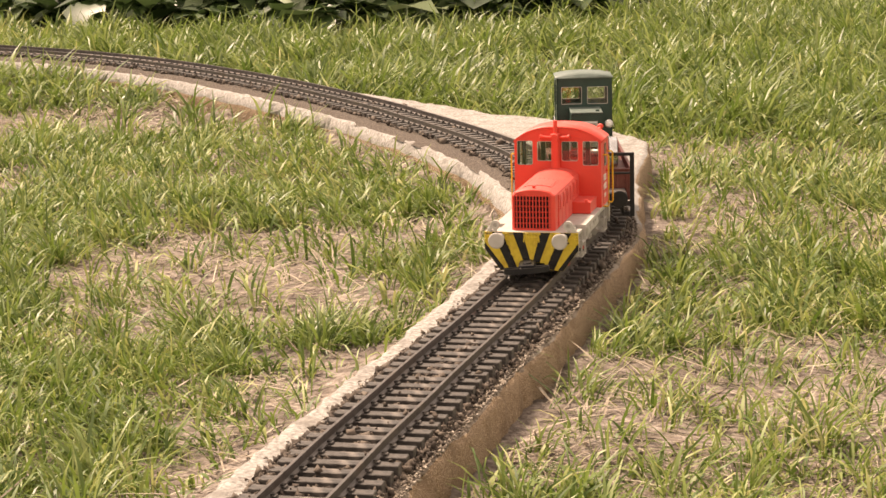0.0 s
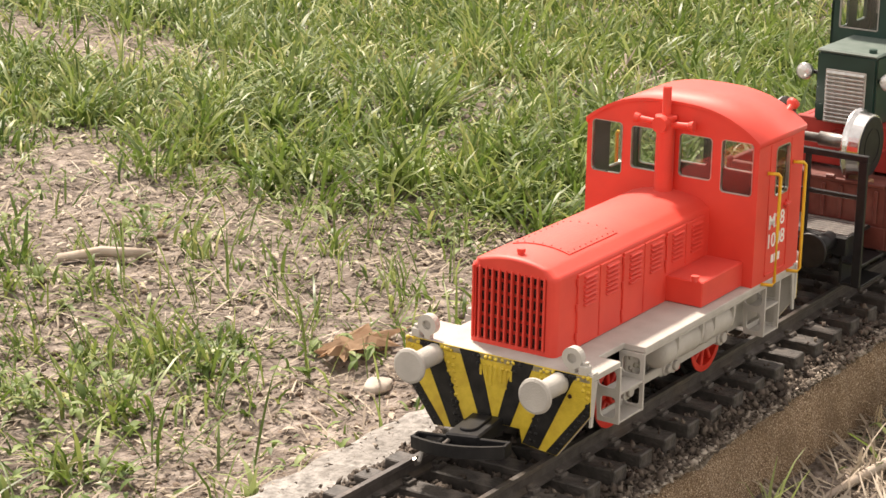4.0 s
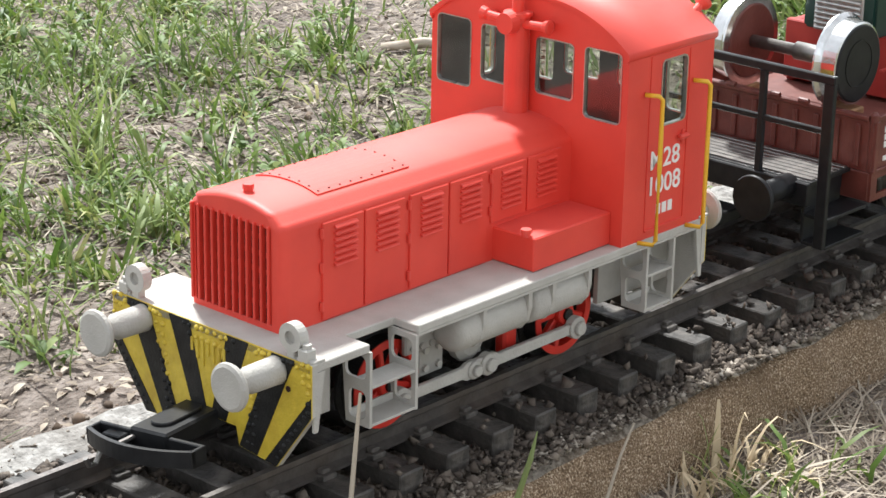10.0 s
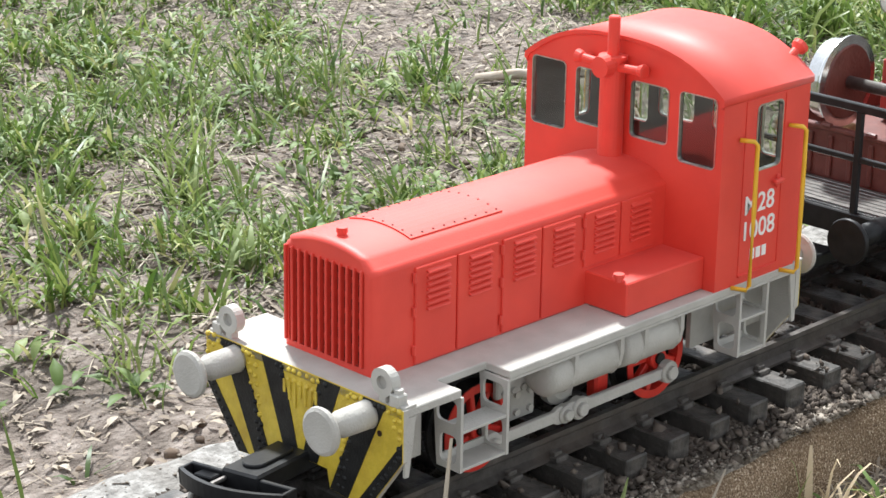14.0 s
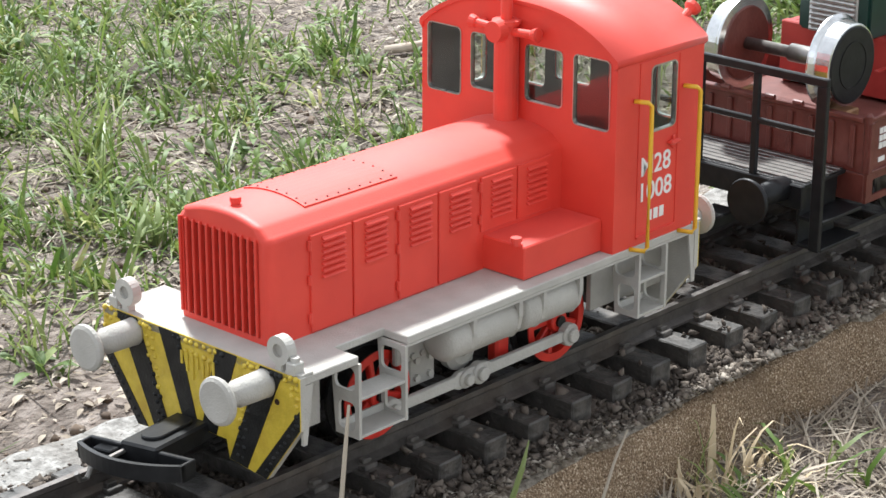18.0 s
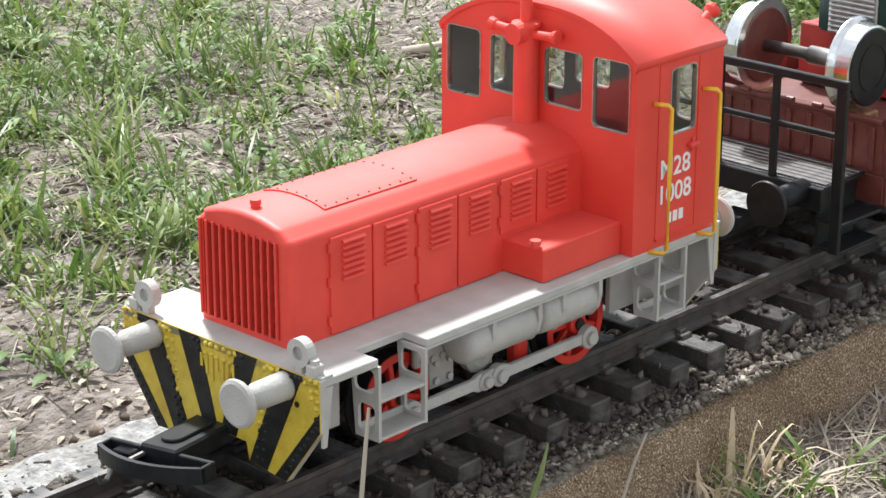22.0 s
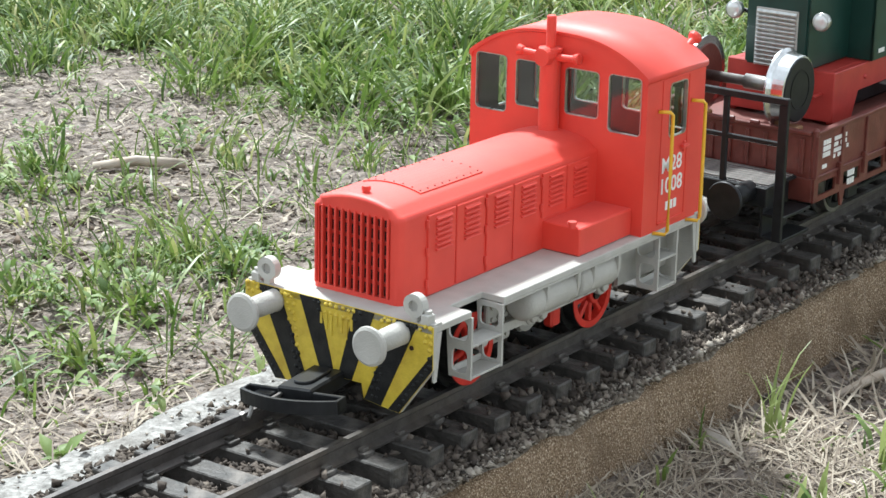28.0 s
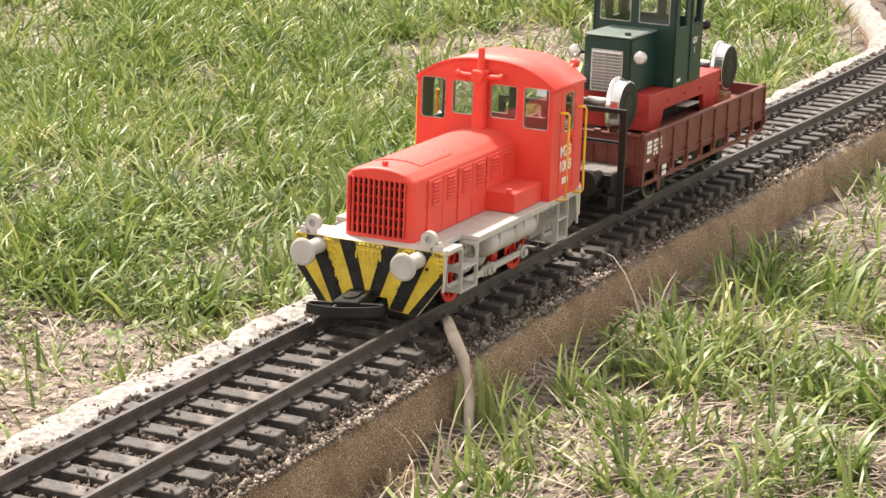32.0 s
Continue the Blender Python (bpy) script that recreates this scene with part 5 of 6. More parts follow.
def stones():
    """Crushed stone between and beside the sleepers."""
    ico_v = np.array([(1, 0, 0), (-1, 0, 0), (0, 1, 0), (0, -1, 0), (0, 0, 1), (0, 0, -1)], float)
    ico_f = np.array([(0, 2, 4), (2, 1, 4), (1, 3, 4), (3, 0, 4), (2, 0, 5), (1, 2, 5), (3, 1, 5), (0, 3, 5)])
    sets = []
    for n, a0, a1, size in ((50000, -0.2, 0.95, 0.0015), (14000, 0.95, 2.1, 0.0024), (9000, 2.1, 5.2, 0.0034)):
        a = R.uniform(a0, a1, n)
        y = np.where(R.rand(n) < 0.62, R.uniform(-0.040, 0.040, n), np.where(R.rand(n) < 0.45, -0.042 - np.abs(R.normal(0, 0.006, n)), np.minimum(0.034 + np.abs(R.normal(0, 0.009, n)), 0.0515)))
        # keep most of them off the sleepers' tops
        ph = np.abs(((a - SLEEPER_AT[0]) / PITCH + 0.5) % 1 - 0.5) * PITCH
        keep = (ph > 0.0062) | (np.abs(y) > 0.046) | (R.rand(n) < 0.025)
        keep &= (np.abs(np.abs(y) - 0.0238) > 0.0036)
        a, y, ph = a[keep], y[keep], ph[keep]
        on = (ph < 0.0062) & (np.abs(y) < 0.0445)
        heap = value_noise(a, y, 55, 21)
        z = np.where(on, -0.0078, -0.0150 + 0.005 * heap)
        z = np.where((y > 0.028) & ~on, -0.0175 + 0.0045 * heap, z)
        z = np.where(np.abs(y) > 0.05, -0.0188 + 0.002 * heap, z)
        sets.append((a, y, z, size * (0.45 + 1.3 * R.rand(len(a)) ** 2.2)))
    a, y, z, s = (np.concatenate(c) for c in zip(*sets))
    n = len(a)
    ax = np.interp(a + ZERO, ARC, _AX)
    ay = np.interp(a + ZERO, ARC, _AY)
    hx, hy = np.interp(a + 0.004 + ZERO, ARC, _AX) - ax, np.interp(a + 0.004 + ZERO, ARC, _AY) - ay
    hl = np.hypot(hx, hy)
    P = np.stack([ax + hy / hl * y, ay - hx / hl * y, z], 1)
    # sharp uneven chips, flat or long, turned every way
    jit = ico_v[None] * R.uniform(0.45, 1.35, (n, 1, 3)) + R.uniform(-0.42, 0.42, (n, 6, 3))
    q = R.normal(0, 1, (n, 4))
    q /= np.linalg.norm(q, axis=1)[:, None]
    u, w = q[:, None, 1:], q[:, None, :1]
    jit = jit + 2 * np.cross(u, np.cross(u, jit) + w * jit)
    V = (P[:, None] + jit * s[:, None, None]).reshape(-1, 3)
    F = (ico_f[None] + 6 * np.arange(n)[:, None, None]).reshape(-1, 3)
    bulk("ballast", V, F, BALLAST, "dark crushed stone between the sleepers", "gravel")


stones()


def crumbs():
    """Broken bits of the concrete along both of its edges."""
    n = 22000
    a = np.where(R.rand(n) < 0.75, R.uniform(-0.2, 1.0, n), R.uniform(1.0, 2.2, n))
    right = R.rand(n) < 0.97
    y = np.where(right, 0.0575 - np.abs(R.normal(0, 0.006, n)), np.interp(a, [0.75, 1.0], [-0.081, -0.066]) + np.abs(R.normal(0, 0.011, n)))
    y = np.where(~right & (y > -0.046), -0.06, y)
    ax, ay = np.interp(a + ZERO, ARC, _AX), np.interp(a + ZERO, ARC, _AY)
    P = np.stack([ax, ay + y, -0.0188 + 0.001 * R.rand(n)], 1)
    tip = np.array([(1, 0, 0), (-0.5, 0.87, 0), (-0.5, -0.87, 0), (0, 0, 1.1)])
    s = 0.0004 + 0.0022 * R.rand(n) ** 3
    V = (P[:, None] + (tip[None] * R.choice([-1.0, 1.0], (n, 1, 3)) * [1, 1, 0.7] + R.uniform(-0.5, 0.5, (n, 4, 3))) * s[:, None, None]).reshape(-1, 3)
    F = (np.array([(0, 1, 3), (1, 2, 3), (2, 0, 3), (0, 2, 1)])[None] + 4 * np.arange(n)[:, None, None]).reshape(-1, 3)
    bulk("concrete_crumbs", V, F, CRUMB, "pale and brown crumbs of broken concrete", "gravel")


crumbs()


def blades(name, x, y, head, length, width, lean, droop, mat_, label, z=None, lift=0.0, category="grass"):
    """Tapering blades that rise from (x, y) along head and bow over: lean from upright at the root, droop more towards the tip."""
    n = len(x)
    if z is None:
        z = ground_z(x, y) - 0.002 + lift
    d = np.stack([np.cos(head), np.sin(head), 0 * head], 1)
    twist = head + R.normal(0, 0.7, n)
    w = np.stack([-np.sin(twist), np.cos(twist), 0 * head], 1) * (width / 2)[:, None]
    p = np.stack([x, y, z], 1)
    V = []
    ang = lean
    for k, (seg, ww) in enumerate(((0.0, 0.75), (0.36, 1.0), (0.34, 0.8), (0.3, 0.0))):
        if k:
            ang = np.minimum(lean + droop * (k - 1), 2.2)
            p = p + (d * np.sin(ang)[:, None] + np.array([0, 0, 1.0]) * np.cos(ang)[:, None]) * (length * seg)[:, None]
        V += [p] if ww == 0 else [p - w * ww, p + w * ww]
    V = np.stack(V, 1)
    low = ground_z(V[:, -1, 0], V[:, -1, 1]) + 0.0015
    V[:, -1, 2] = np.maximum(V[:, -1, 2], low)
    f = np.array([(0, 1, 3), (0, 3, 2), (2, 3, 5), (2, 5, 4), (4, 5, 6)])
    F = (f[None] + 7 * np.arange(n)[:, None, None]).reshape(-1, 3)
    return bulk(name, V.reshape(-1, 3), F, mat_, label, category, True)


def scatter(n, x0, x1, y0, y1):
    return R.uniform(x0, x1, n), R.uniform(y0, y1, n)


def clear(x, y, left=0.092, right=0.068):
    """Places that are not on the track bed."""
    d, a = off_line(x, y)
    lft = np.interp(a, [0.75, 1.0, 2.1, 2.5, 4.6], [left, left - 0.002, left - 0.003, left - 0.006, left + 0.012])
    rgt = np.where(a > 1.2, right + 0.006, right)
    rgt = np.interp(a, [0, 1.2, 1.9, 2.17, 2.43, 2.56, 2.72, 2.9, 3.02, 3.12, 3.28, 3.45, 3.7], [right, right + .006, right + .006, .076, .13, .178, .252, .252, .227, .177, .152, .122, .092])
    return (d < -lft - 0.008 * R.rand(len(d))) | (d > rgt + 0.008 * R.rand(len(d)))


def bare(x, y):
    """Share of bare soil: trodden patches beside the halt and a few further off."""
    b = 1.0 * np.exp(-(((x + 0.47) / 0.16) ** 2 + ((y + 0.165) / 0.055) ** 2))
    b += 0.9 * np.exp(-(((x + 0.08) / 0.2) ** 2 + ((y + 0.17) / 0.07) ** 2))
    b += 0.6 * np.exp(-(((x + 0.36) / 0.1) ** 2 + ((y + 0.42) / 0.06) ** 2))
    b += 0.6 * np.exp(-(((x + 0.68) / 0.12) ** 2 + ((y + 0.56) / 0.1) ** 2))
    b += 0.9 * np.exp(-(((x + 3.25) / 0.3) ** 2 + ((y + 1.25) / 0.22) ** 2))
    b += 0.7 * np.exp(-(((x + 1.12) / 0.2) ** 2 + ((y + 0.13) / 0.05) ** 2))
    b += 0.2 * np.exp(-(((x + 2.2) / 0.35) ** 2 + ((y + 0.5) / 0.12) ** 2))
    b += 0.6 * (value_noise(x, y, 4.5, 31) > 0.78) * (y < 0.05)
    b += 0.7 * np.exp(-(((x + 0.56) / 0.1) ** 2 + ((y - 0.085) / 0.02) ** 2))
    b += 0.75 * np.exp(-(((x + 0.5) / 0.09) ** 2 + ((y + 0.385) / 0.045) ** 2))
    b += 0.65 * np.exp(-(((x + 1.28) / 0.05) ** 2 + ((y + 0.42) / 0.09) ** 2))
    b += 0.6 * np.exp(-(((x + 1.4) / 0.12) ** 2 + ((y + 0.17) / 0.04) ** 2))
    b += 0.75 * np.exp(-(((x + 0.98) / 0.09) ** 2 + ((y + 0.23) / 0.05) ** 2))
    b += 0.55 * np.exp(-(((x + 2.78) / 0.2) ** 2 + ((y + 0.64) / 0.14) ** 2))
    b += 0.6 * np.exp(-(((x + 2.3) / 0.3) ** 2 + ((y - 0.16) / 0.06) ** 2))
    b += 0.7 * np.exp(-(((x + 1.12) / 0.12) ** 2 + ((y + 1.0) / 0.1) ** 2))
    return np.clip(b, 0, 1)


def seen_wedge(x, y):
    """The stretch of lawn that lies open to the track's bend, a little wider than what is looked over."""
    low = np.interp(-x, [-0.3, 0, 0.5, 2, 5, 8], [-0.45, -0.55, -1.15, -1.6, -2.6, -3.1])
    high = np.interp(-x, [-0.3, 0.2, 0.75, 1.3, 3, 8], [0.2, 0.26, 0.46, 0.56, 0.62, 0.7])
    return (y > low) & (y < high)


def step01(v, lo, hi):
    t = np.clip((v - lo) / (hi - lo), 0, 1)
    return t * t * (3 - 2 * t)


def drift(x, y):
    b = np.exp(-(((x + 1.15) / 0.45) ** 2 + ((y + 0.62) / 0.26) ** 2)) + 0.9 * np.exp(-(((x + 1.75) / 0.5) ** 2 + ((y + 0.95) / 0.35) ** 2)) + 1.2 * np.exp(-(((x + 4.9) / 1.1) ** 2 + ((y - 0.2) / 0.32) ** 2))
    b += 0.35 * np.exp(-(((x + 0.83) / 0.2) ** 2 + ((y - 0.17) / 0.06) ** 2)) + 0.6 * np.exp(-(((x + 0.6) / 0.25) ** 2 + ((y + 0.62) / 0.14) ** 2))
    return b


def green(x, y):
    """How thickly grass grows: drifts and tussocks with worn gaps between."""
    d, a = off_line(x, y)
    v = 0.5 * value_noise(x, y, 3.1, 41) + 0.3 * value_noise(x, y, 11, 43) + 0.2 * value_noise(x, y, 26, 45) + 0.22 * drift(x, y)
    for cx, cy, r in ((-0.338, -0.435, 0.06), (-0.27, -0.285, 0.045), (-0.49, -0.545, 0.09), (-0.62, -0.5, 0.05), (-0.42, -0.32, 0.03), (-0.66, -0.36, 0.06)):
        v = v + 0.4 * np.exp(-((x - cx) ** 2 + (y - cy) ** 2) / r ** 2)
    edge = np.where(d < 0, step01(-d, 0.08, np.interp(a, [0.5, 1.6], [0.26, 0.14])), step01(d, 0.05, 0.11))
    floor = np.where(d > 0.09, np.interp(-x, [0.35, 0.55, 0.7, 1.0], [0.1, 0.2, 0.26, 0.4]), np.interp(-x, [0.35, 0.5, 0.7, 1.1], [0.02, 0.1, 0.12, 0.26]))
    thin = np.where(d > 0, np.interp(-x, [0.5, 0.9, 1.0, 1.6], [0.6, 0.6, 0.65, 0.9]), 1.0)
    return thin * (floor + (1 - floor) * step01(v, 0.34, 0.56)) * (0.22 + 0.78 * edge) * (1 - 0.92 * bare(x, y))


def tussocks(n, per, x0, x1, y0, y1, size, width, spread, name, mat_, label, droop=(0.15, 0.75), power=1.0, around=False):
    """Grass in tussocks whose blades fan out from the middle."""
    cx, cy = scatter(n, x0, x1, y0, y1)
    g = green(cx, cy)
    m = (seen_wedge(cx, cy) != around) & (R.rand(n) < g ** power)
    cx, cy, g = cx[m], cy[m], g[m]
    k = np.maximum(3, (per * (0.4 + 0.9 * g) * R.uniform(0.5, 1.5, len(cx))).astype(int))
    idx = np.repeat(np.arange(len(cx)), k)
    tall = (size[0] + (size[1] - size[0]) * R.beta(2, 2, len(cx)))[idx]
    wind = (value_noise(cx, cy, 2.2, 61) * 9)[idx]
    a = R.uniform(0, 2 * np.pi, len(idx))
    r_ = spread * np.sqrt(R.rand(len(idx))) * (0.6 + 0.8 * R.rand(len(cx))[idx])
    x, y = cx[idx] + r_ * np.cos(a), cy[idx] + r_ * np.sin(a)
    m = clear(x, y)
    x, y, a, r_, tall, wind = x[m], y[m], a[m], r_[m], tall[m], wind[m]
    head = np.where(R.rand(len(x)) < 0.3, wind, a) + R.normal(0, 0.6, len(x))
    lean = np.clip(0.12 + 0.65 * r_ / spread + R.normal(0, 0.22, len(x)), 0.02, 1.35)
    length = tall * R.uniform(0.45, 1.2, len(x))
    return blades(name, x, y, head, length, R.uniform(*width, len(x)), lean, R.uniform(*droop, len(x)), mat_, label)


def strew(n, x0, x1, y0, y1, size, width, name, label, share, mat_=None):
    """Dead blades lying about, thickest where the grass is thin."""
    x, y = scatter(n, x0, x1, y0, y1)
    m = clear(x, y, 0.086, 0.064) & seen_wedge(x, y) & (R.rand(n) < share(x, y))
    x, y = x[m], y[m]
    head = value_noise(x, y, 4, 71) * 14 + R.normal(0, 0.9, len(x))
    return blades(name, x, y, head, R.uniform(*size, len(x)), R.uniform(*width, len(x)), R.uniform(1.2, 1.54, len(x)), R.uniform(-0.05, 0.2, len(x)), mat_ or STRAW, label, lift=0.002)


# by the halt, along the straight, out to the bend and to the bushes
tussocks(1900, 14, -0.95, 0.12, -1.2, 0.30, (0.012, 0.036), (0.0011, 0.0032), 0.014, "grass", GRASS, "short mixed green and dry grass by the halt")
tussocks(4100, 14, -1.8, -0.85, -1.6, 0.56, (0.018, 0.056), (0.0012, 0.0032), 0.018, "grass", GRASS, "uneven lawn grass in tussocks")
tussocks(7200, 15, -3.5, -1.75, -2.3, 0.62, (0.024, 0.064), (0.0018, 0.0042), 0.022, "grass", GRASS, "uneven lawn grass in tussocks")
tussocks(5200, 18, -7.6, -3.4, -3.1, 0.7, (0.04, 0.095), (0.003, 0.007), 0.035, "grass", GRASS, "uneven lawn grass by the bushes")
tussocks(1200, 22, -2.6, -0.75, -1.5, 0.4, (0.03, 0.07), (0.0014, 0.0036), 0.018, "tall_grass", LUSH, "taller lush green grass", power=1.6)
tussocks(3200, 22, -7.0, -3.1, -1.6, 0.7, (0.06, 0.12), (0.003, 0.006), 0.035, "tall_grass", LUSH, "taller lush green grass", power=1.4)
tussocks(1900, 5, -0.95, 0.12, -0.8, 0.30, (0.008, 0.024), (0.001, 0.0026), 0.009, "grass", LUSH, "small green sprouts in the soil", power=0.4)
tussocks(120, 14, -0.98, -0.45, 0.1, 0.34, (0.02, 0.055), (0.0014, 0.0036), 0.016, "tall_grass", LUSH, "lush long-bladed grass beside the concrete", power=0.8)
tussocks(380, 6, -0.8, 0.02, -0.6, -0.1, (0.026, 0.06), (0.0008, 0.0019), 0.012, "tall_grass", LUSH, "thin upright grass stems on the soil", (0.05, 0.4), power=0.35)
strew(9000, -1.3, -0.45, 0.07, 0.4, (0.012, 0.05), (0.0008, 0.002), "dry_grass", "dry straw between the grass by the concrete", lambda x, y: 0.3 + 0.7 * value_noise(x, y, 7, 91))
strew(5200, -0.45, -0.08, 0.062, 0.2, (0.006, 0.036), (0.0005, 0.0012), "dry_grass", "dry straw heaped at the foot of the concrete", lambda x, y: 0.9 + 0 * x)
tussocks(9000, 9, -8.5, 3.5, -5.5, 4.5, (0.035, 0.085), (0.006, 0.014), 0.05, "grass", GRASS, "uneven lawn grass round the track", power=0.5, around=True)
strew(42000, -0.98, 0.15, -1.15, 0.30, (0.005, 0.036), (0.0005, 0.0016), "dry_grass", "dry straw lying on the soil", lambda x, y: (0.12 + 0.88 * value_noise(x, y, 9, 53)) * (1 - 0.35 * bare(x, y)))
tussocks(5200, 5, -3.3, -0.9, -2.1, 0.56, (0.014, 0.04), (0.0012, 0.003), 0.012, "grass", GRASS, "thin short grass between the tussocks", power=0.3)
strew(95000, -3.5, -0.95, -2.2, 0.56, (0.02, 0.07), (0.0011, 0.0026), "dry_grass", "dry straw lying in the lawn", lambda x, y: (0.1 + 0.9 * value_noise(x, y, 5, 57)) * (1 - 0.75 * green(x, y)))
strew(30000, -7.0, -3.3, -3.0, 0.7, (0.03, 0.1), (0.003, 0.006), "dry_grass", "dry straw lying in the lawn", lambda x, y: (0.12 + 0.8 * value_noise(x, y, 3, 59)) * (1 - 0.5 * green(x, y)))


def leaves(name, P, size, tilt, mat_, label, category, aspect=0.42):
    """Folded oval leaves at places P."""
    n = len(P)
    head = R.uniform(0, 2 * np.pi, n)
    d = np.stack([np.cos(head) * np.cos(tilt), np.sin(head) * np.cos(tilt), np.sin(tilt)], 1)
    w = np.stack([-np.sin(head), np.cos(head), 0 * head], 1)
    up = np.cross(d, w)
    rows = ((0.0, 0.02, 0.0), (0.3, 0.8, 0.05), (0.62, 1.0, 0.03), (1.0, 0.02, -0.14))
    V = []
    for t, ww, lift in rows:
        c = P + d * (size * t)[:, None] - up * (size * lift)[:, None] * -1
        e = w * (size * aspect * 0.5 * ww)[:, None]
        f = -up * (size * 0.07 * ww)[:, None] * -1
        V += [c - e + f, c, c + e + f]
    V = np.stack(V, 1).reshape(-1, 3)
    q = []
    for r_ in range(3):
        for k in range(2):
            a = r_ * 3 + k
            q += [(a, a + 1, a + 4), (a, a + 4, a + 3)]
    F = (np.array(q)[None] + 12 * np.arange(n)[:, None, None]).reshape(-1, 3)
    return bulk(name, V, F, mat_, label, category, True)


def weeds():
    """Creeping weeds: thin sprigs with small leaves, and a few broad rosettes."""
    cx, cy = scatter(2100, -1.1, 0.1, -1.15, 0.26)
    m = clear(cx, cy) & seen_wedge(cx, cy) & (R.rand(len(cx)) < 0.75 - 0.68 * bare(cx, cy)) & (cy < 0) & (value_noise(cx, cy, 6, 77) + 0.4 * value_noise(cx, cy, 21, 78) > 0.68)
    P, S, T = [], [], []
    for x, y in zip(cx[m], cy[m]):
        k = R.randint(8, 20)
        a, ln, rise = R.uniform(0, 6.28), R.uniform(0.02, 0.06), R.uniform(0.004, 0.032)
        t = np.linspace(0.05, 1, k)
        px = x + np.cos(a + 0.5 * t) * ln * t + R.normal(0, 0.0022, k)
        py = y + np.sin(a + 0.5 * t) * ln * t + R.normal(0, 0.0022, k)
        P.append(np.stack([px, py, ground_z(px, py) + 0.002 + rise * np.sin(t * 2.2)], 1))
        S.append(R.uniform(0.005, 0.013, k) * (1.1 - 0.5 * t))
        T.append(R.uniform(-0.1, 1.0, k))
    leaves("weeds", np.concatenate(P), np.concatenate(S), np.concatenate(T), WEED, "creeping green weeds with small leaves", "weeds", 0.38)
    P, S, T = [], [], []
    for x, y in zip(cx[~m][:420], cy[~m][:420]):
        if y > 0 or not clear(np.array([x]), np.array([y]))[0] or bare(np.array([x]), np.array([y]))[0] > 0.6:
            continue
        k = R.randint(4, 9)
        px, py = x + R.normal(0, 0.004, k), y + R.normal(0, 0.004, k)
        P.append(np.stack([px, py, ground_z(px, py) + 0.002], 1))
        S.append(R.uniform(0.008, 0.017, k))
        T.append(R.uniform(0.1, 0.9, k))
    leaves("broad_weeds", np.concatenate(P), np.concatenate(S), np.concatenate(T), WEED, "low rosettes of broad green leaves", "weeds", 0.36)
    # crumbs and dead bits on the soil
    x, y = scatter(36000, -0.98, 0.12, -0.85, 0.2)
    m = clear(x, y, 0.086, 0.066)
    x, y = x[m], y[m]
    leaves("plant_litter", np.stack([x, y, ground_z(x, y) + 0.001], 1), 0.0014 + 0.0075 * R.rand(len(x)) ** 3, R.uniform(-0.2, 0.4, len(x)), STRAW, "dry leaf crumbs and litter on the soil", "litter")
    # dark crumbs of earth and shadowy bits
    x, y = scatter(12000, -0.98, 0.12, -0.6, 0.2)
    m = clear(x, y, 0.084, 0.064) & (R.rand(len(x)) < value_noise(x, y, 14, 79))
    x, y = x[m], y[m]
    leaves("soil_crumbs", np.stack([x, y, ground_z(x, y) + 0.0008], 1), 0.0012 + 0.003 * R.rand(len(x)) ** 2, R.uniform(-0.3, 0.6, len(x)), EARTH, "brown crumbs of earth and rotten leaves", "litter", 0.7)

    # small clods
    n = 16000
    x, y = scatter(n, -0.98, 0.12, -0.55, 0.2)
    m = clear(x, y, 0.084, 0.064) & (R.rand(n) < value_noise(x, y, 16, 81))
    x, y = x[m], y[m]
    o = np.array([(1, 0, 0), (-1, 0, 0), (0, 1, 0), (0, -1, 0), (0, 0, 1), (0, 0, -1)], float)
    f = np.array([(0, 2, 4), (2, 1, 4), (1, 3, 4), (3, 0, 4), (2, 0, 5), (1, 2, 5), (3, 1, 5), (0, 3, 5)])
    size = 0.0007 + 0.0032 * R.rand(len(x)) ** 3
    V = np.stack([x, y, ground_z(x, y)], 1)[:, None] + (o[None] * [1, 1, 0.6] + R.uniform(-0.4, 0.4, (len(x), 6, 3))) * size[:, None, None]
    bulk("soil_clods", V.reshape(-1, 3), (f[None] + 6 * np.arange(len(x))[:, None, None]).reshape(-1, 3), EARTH, "small clods of dry brown earth", "soil")


weeds()


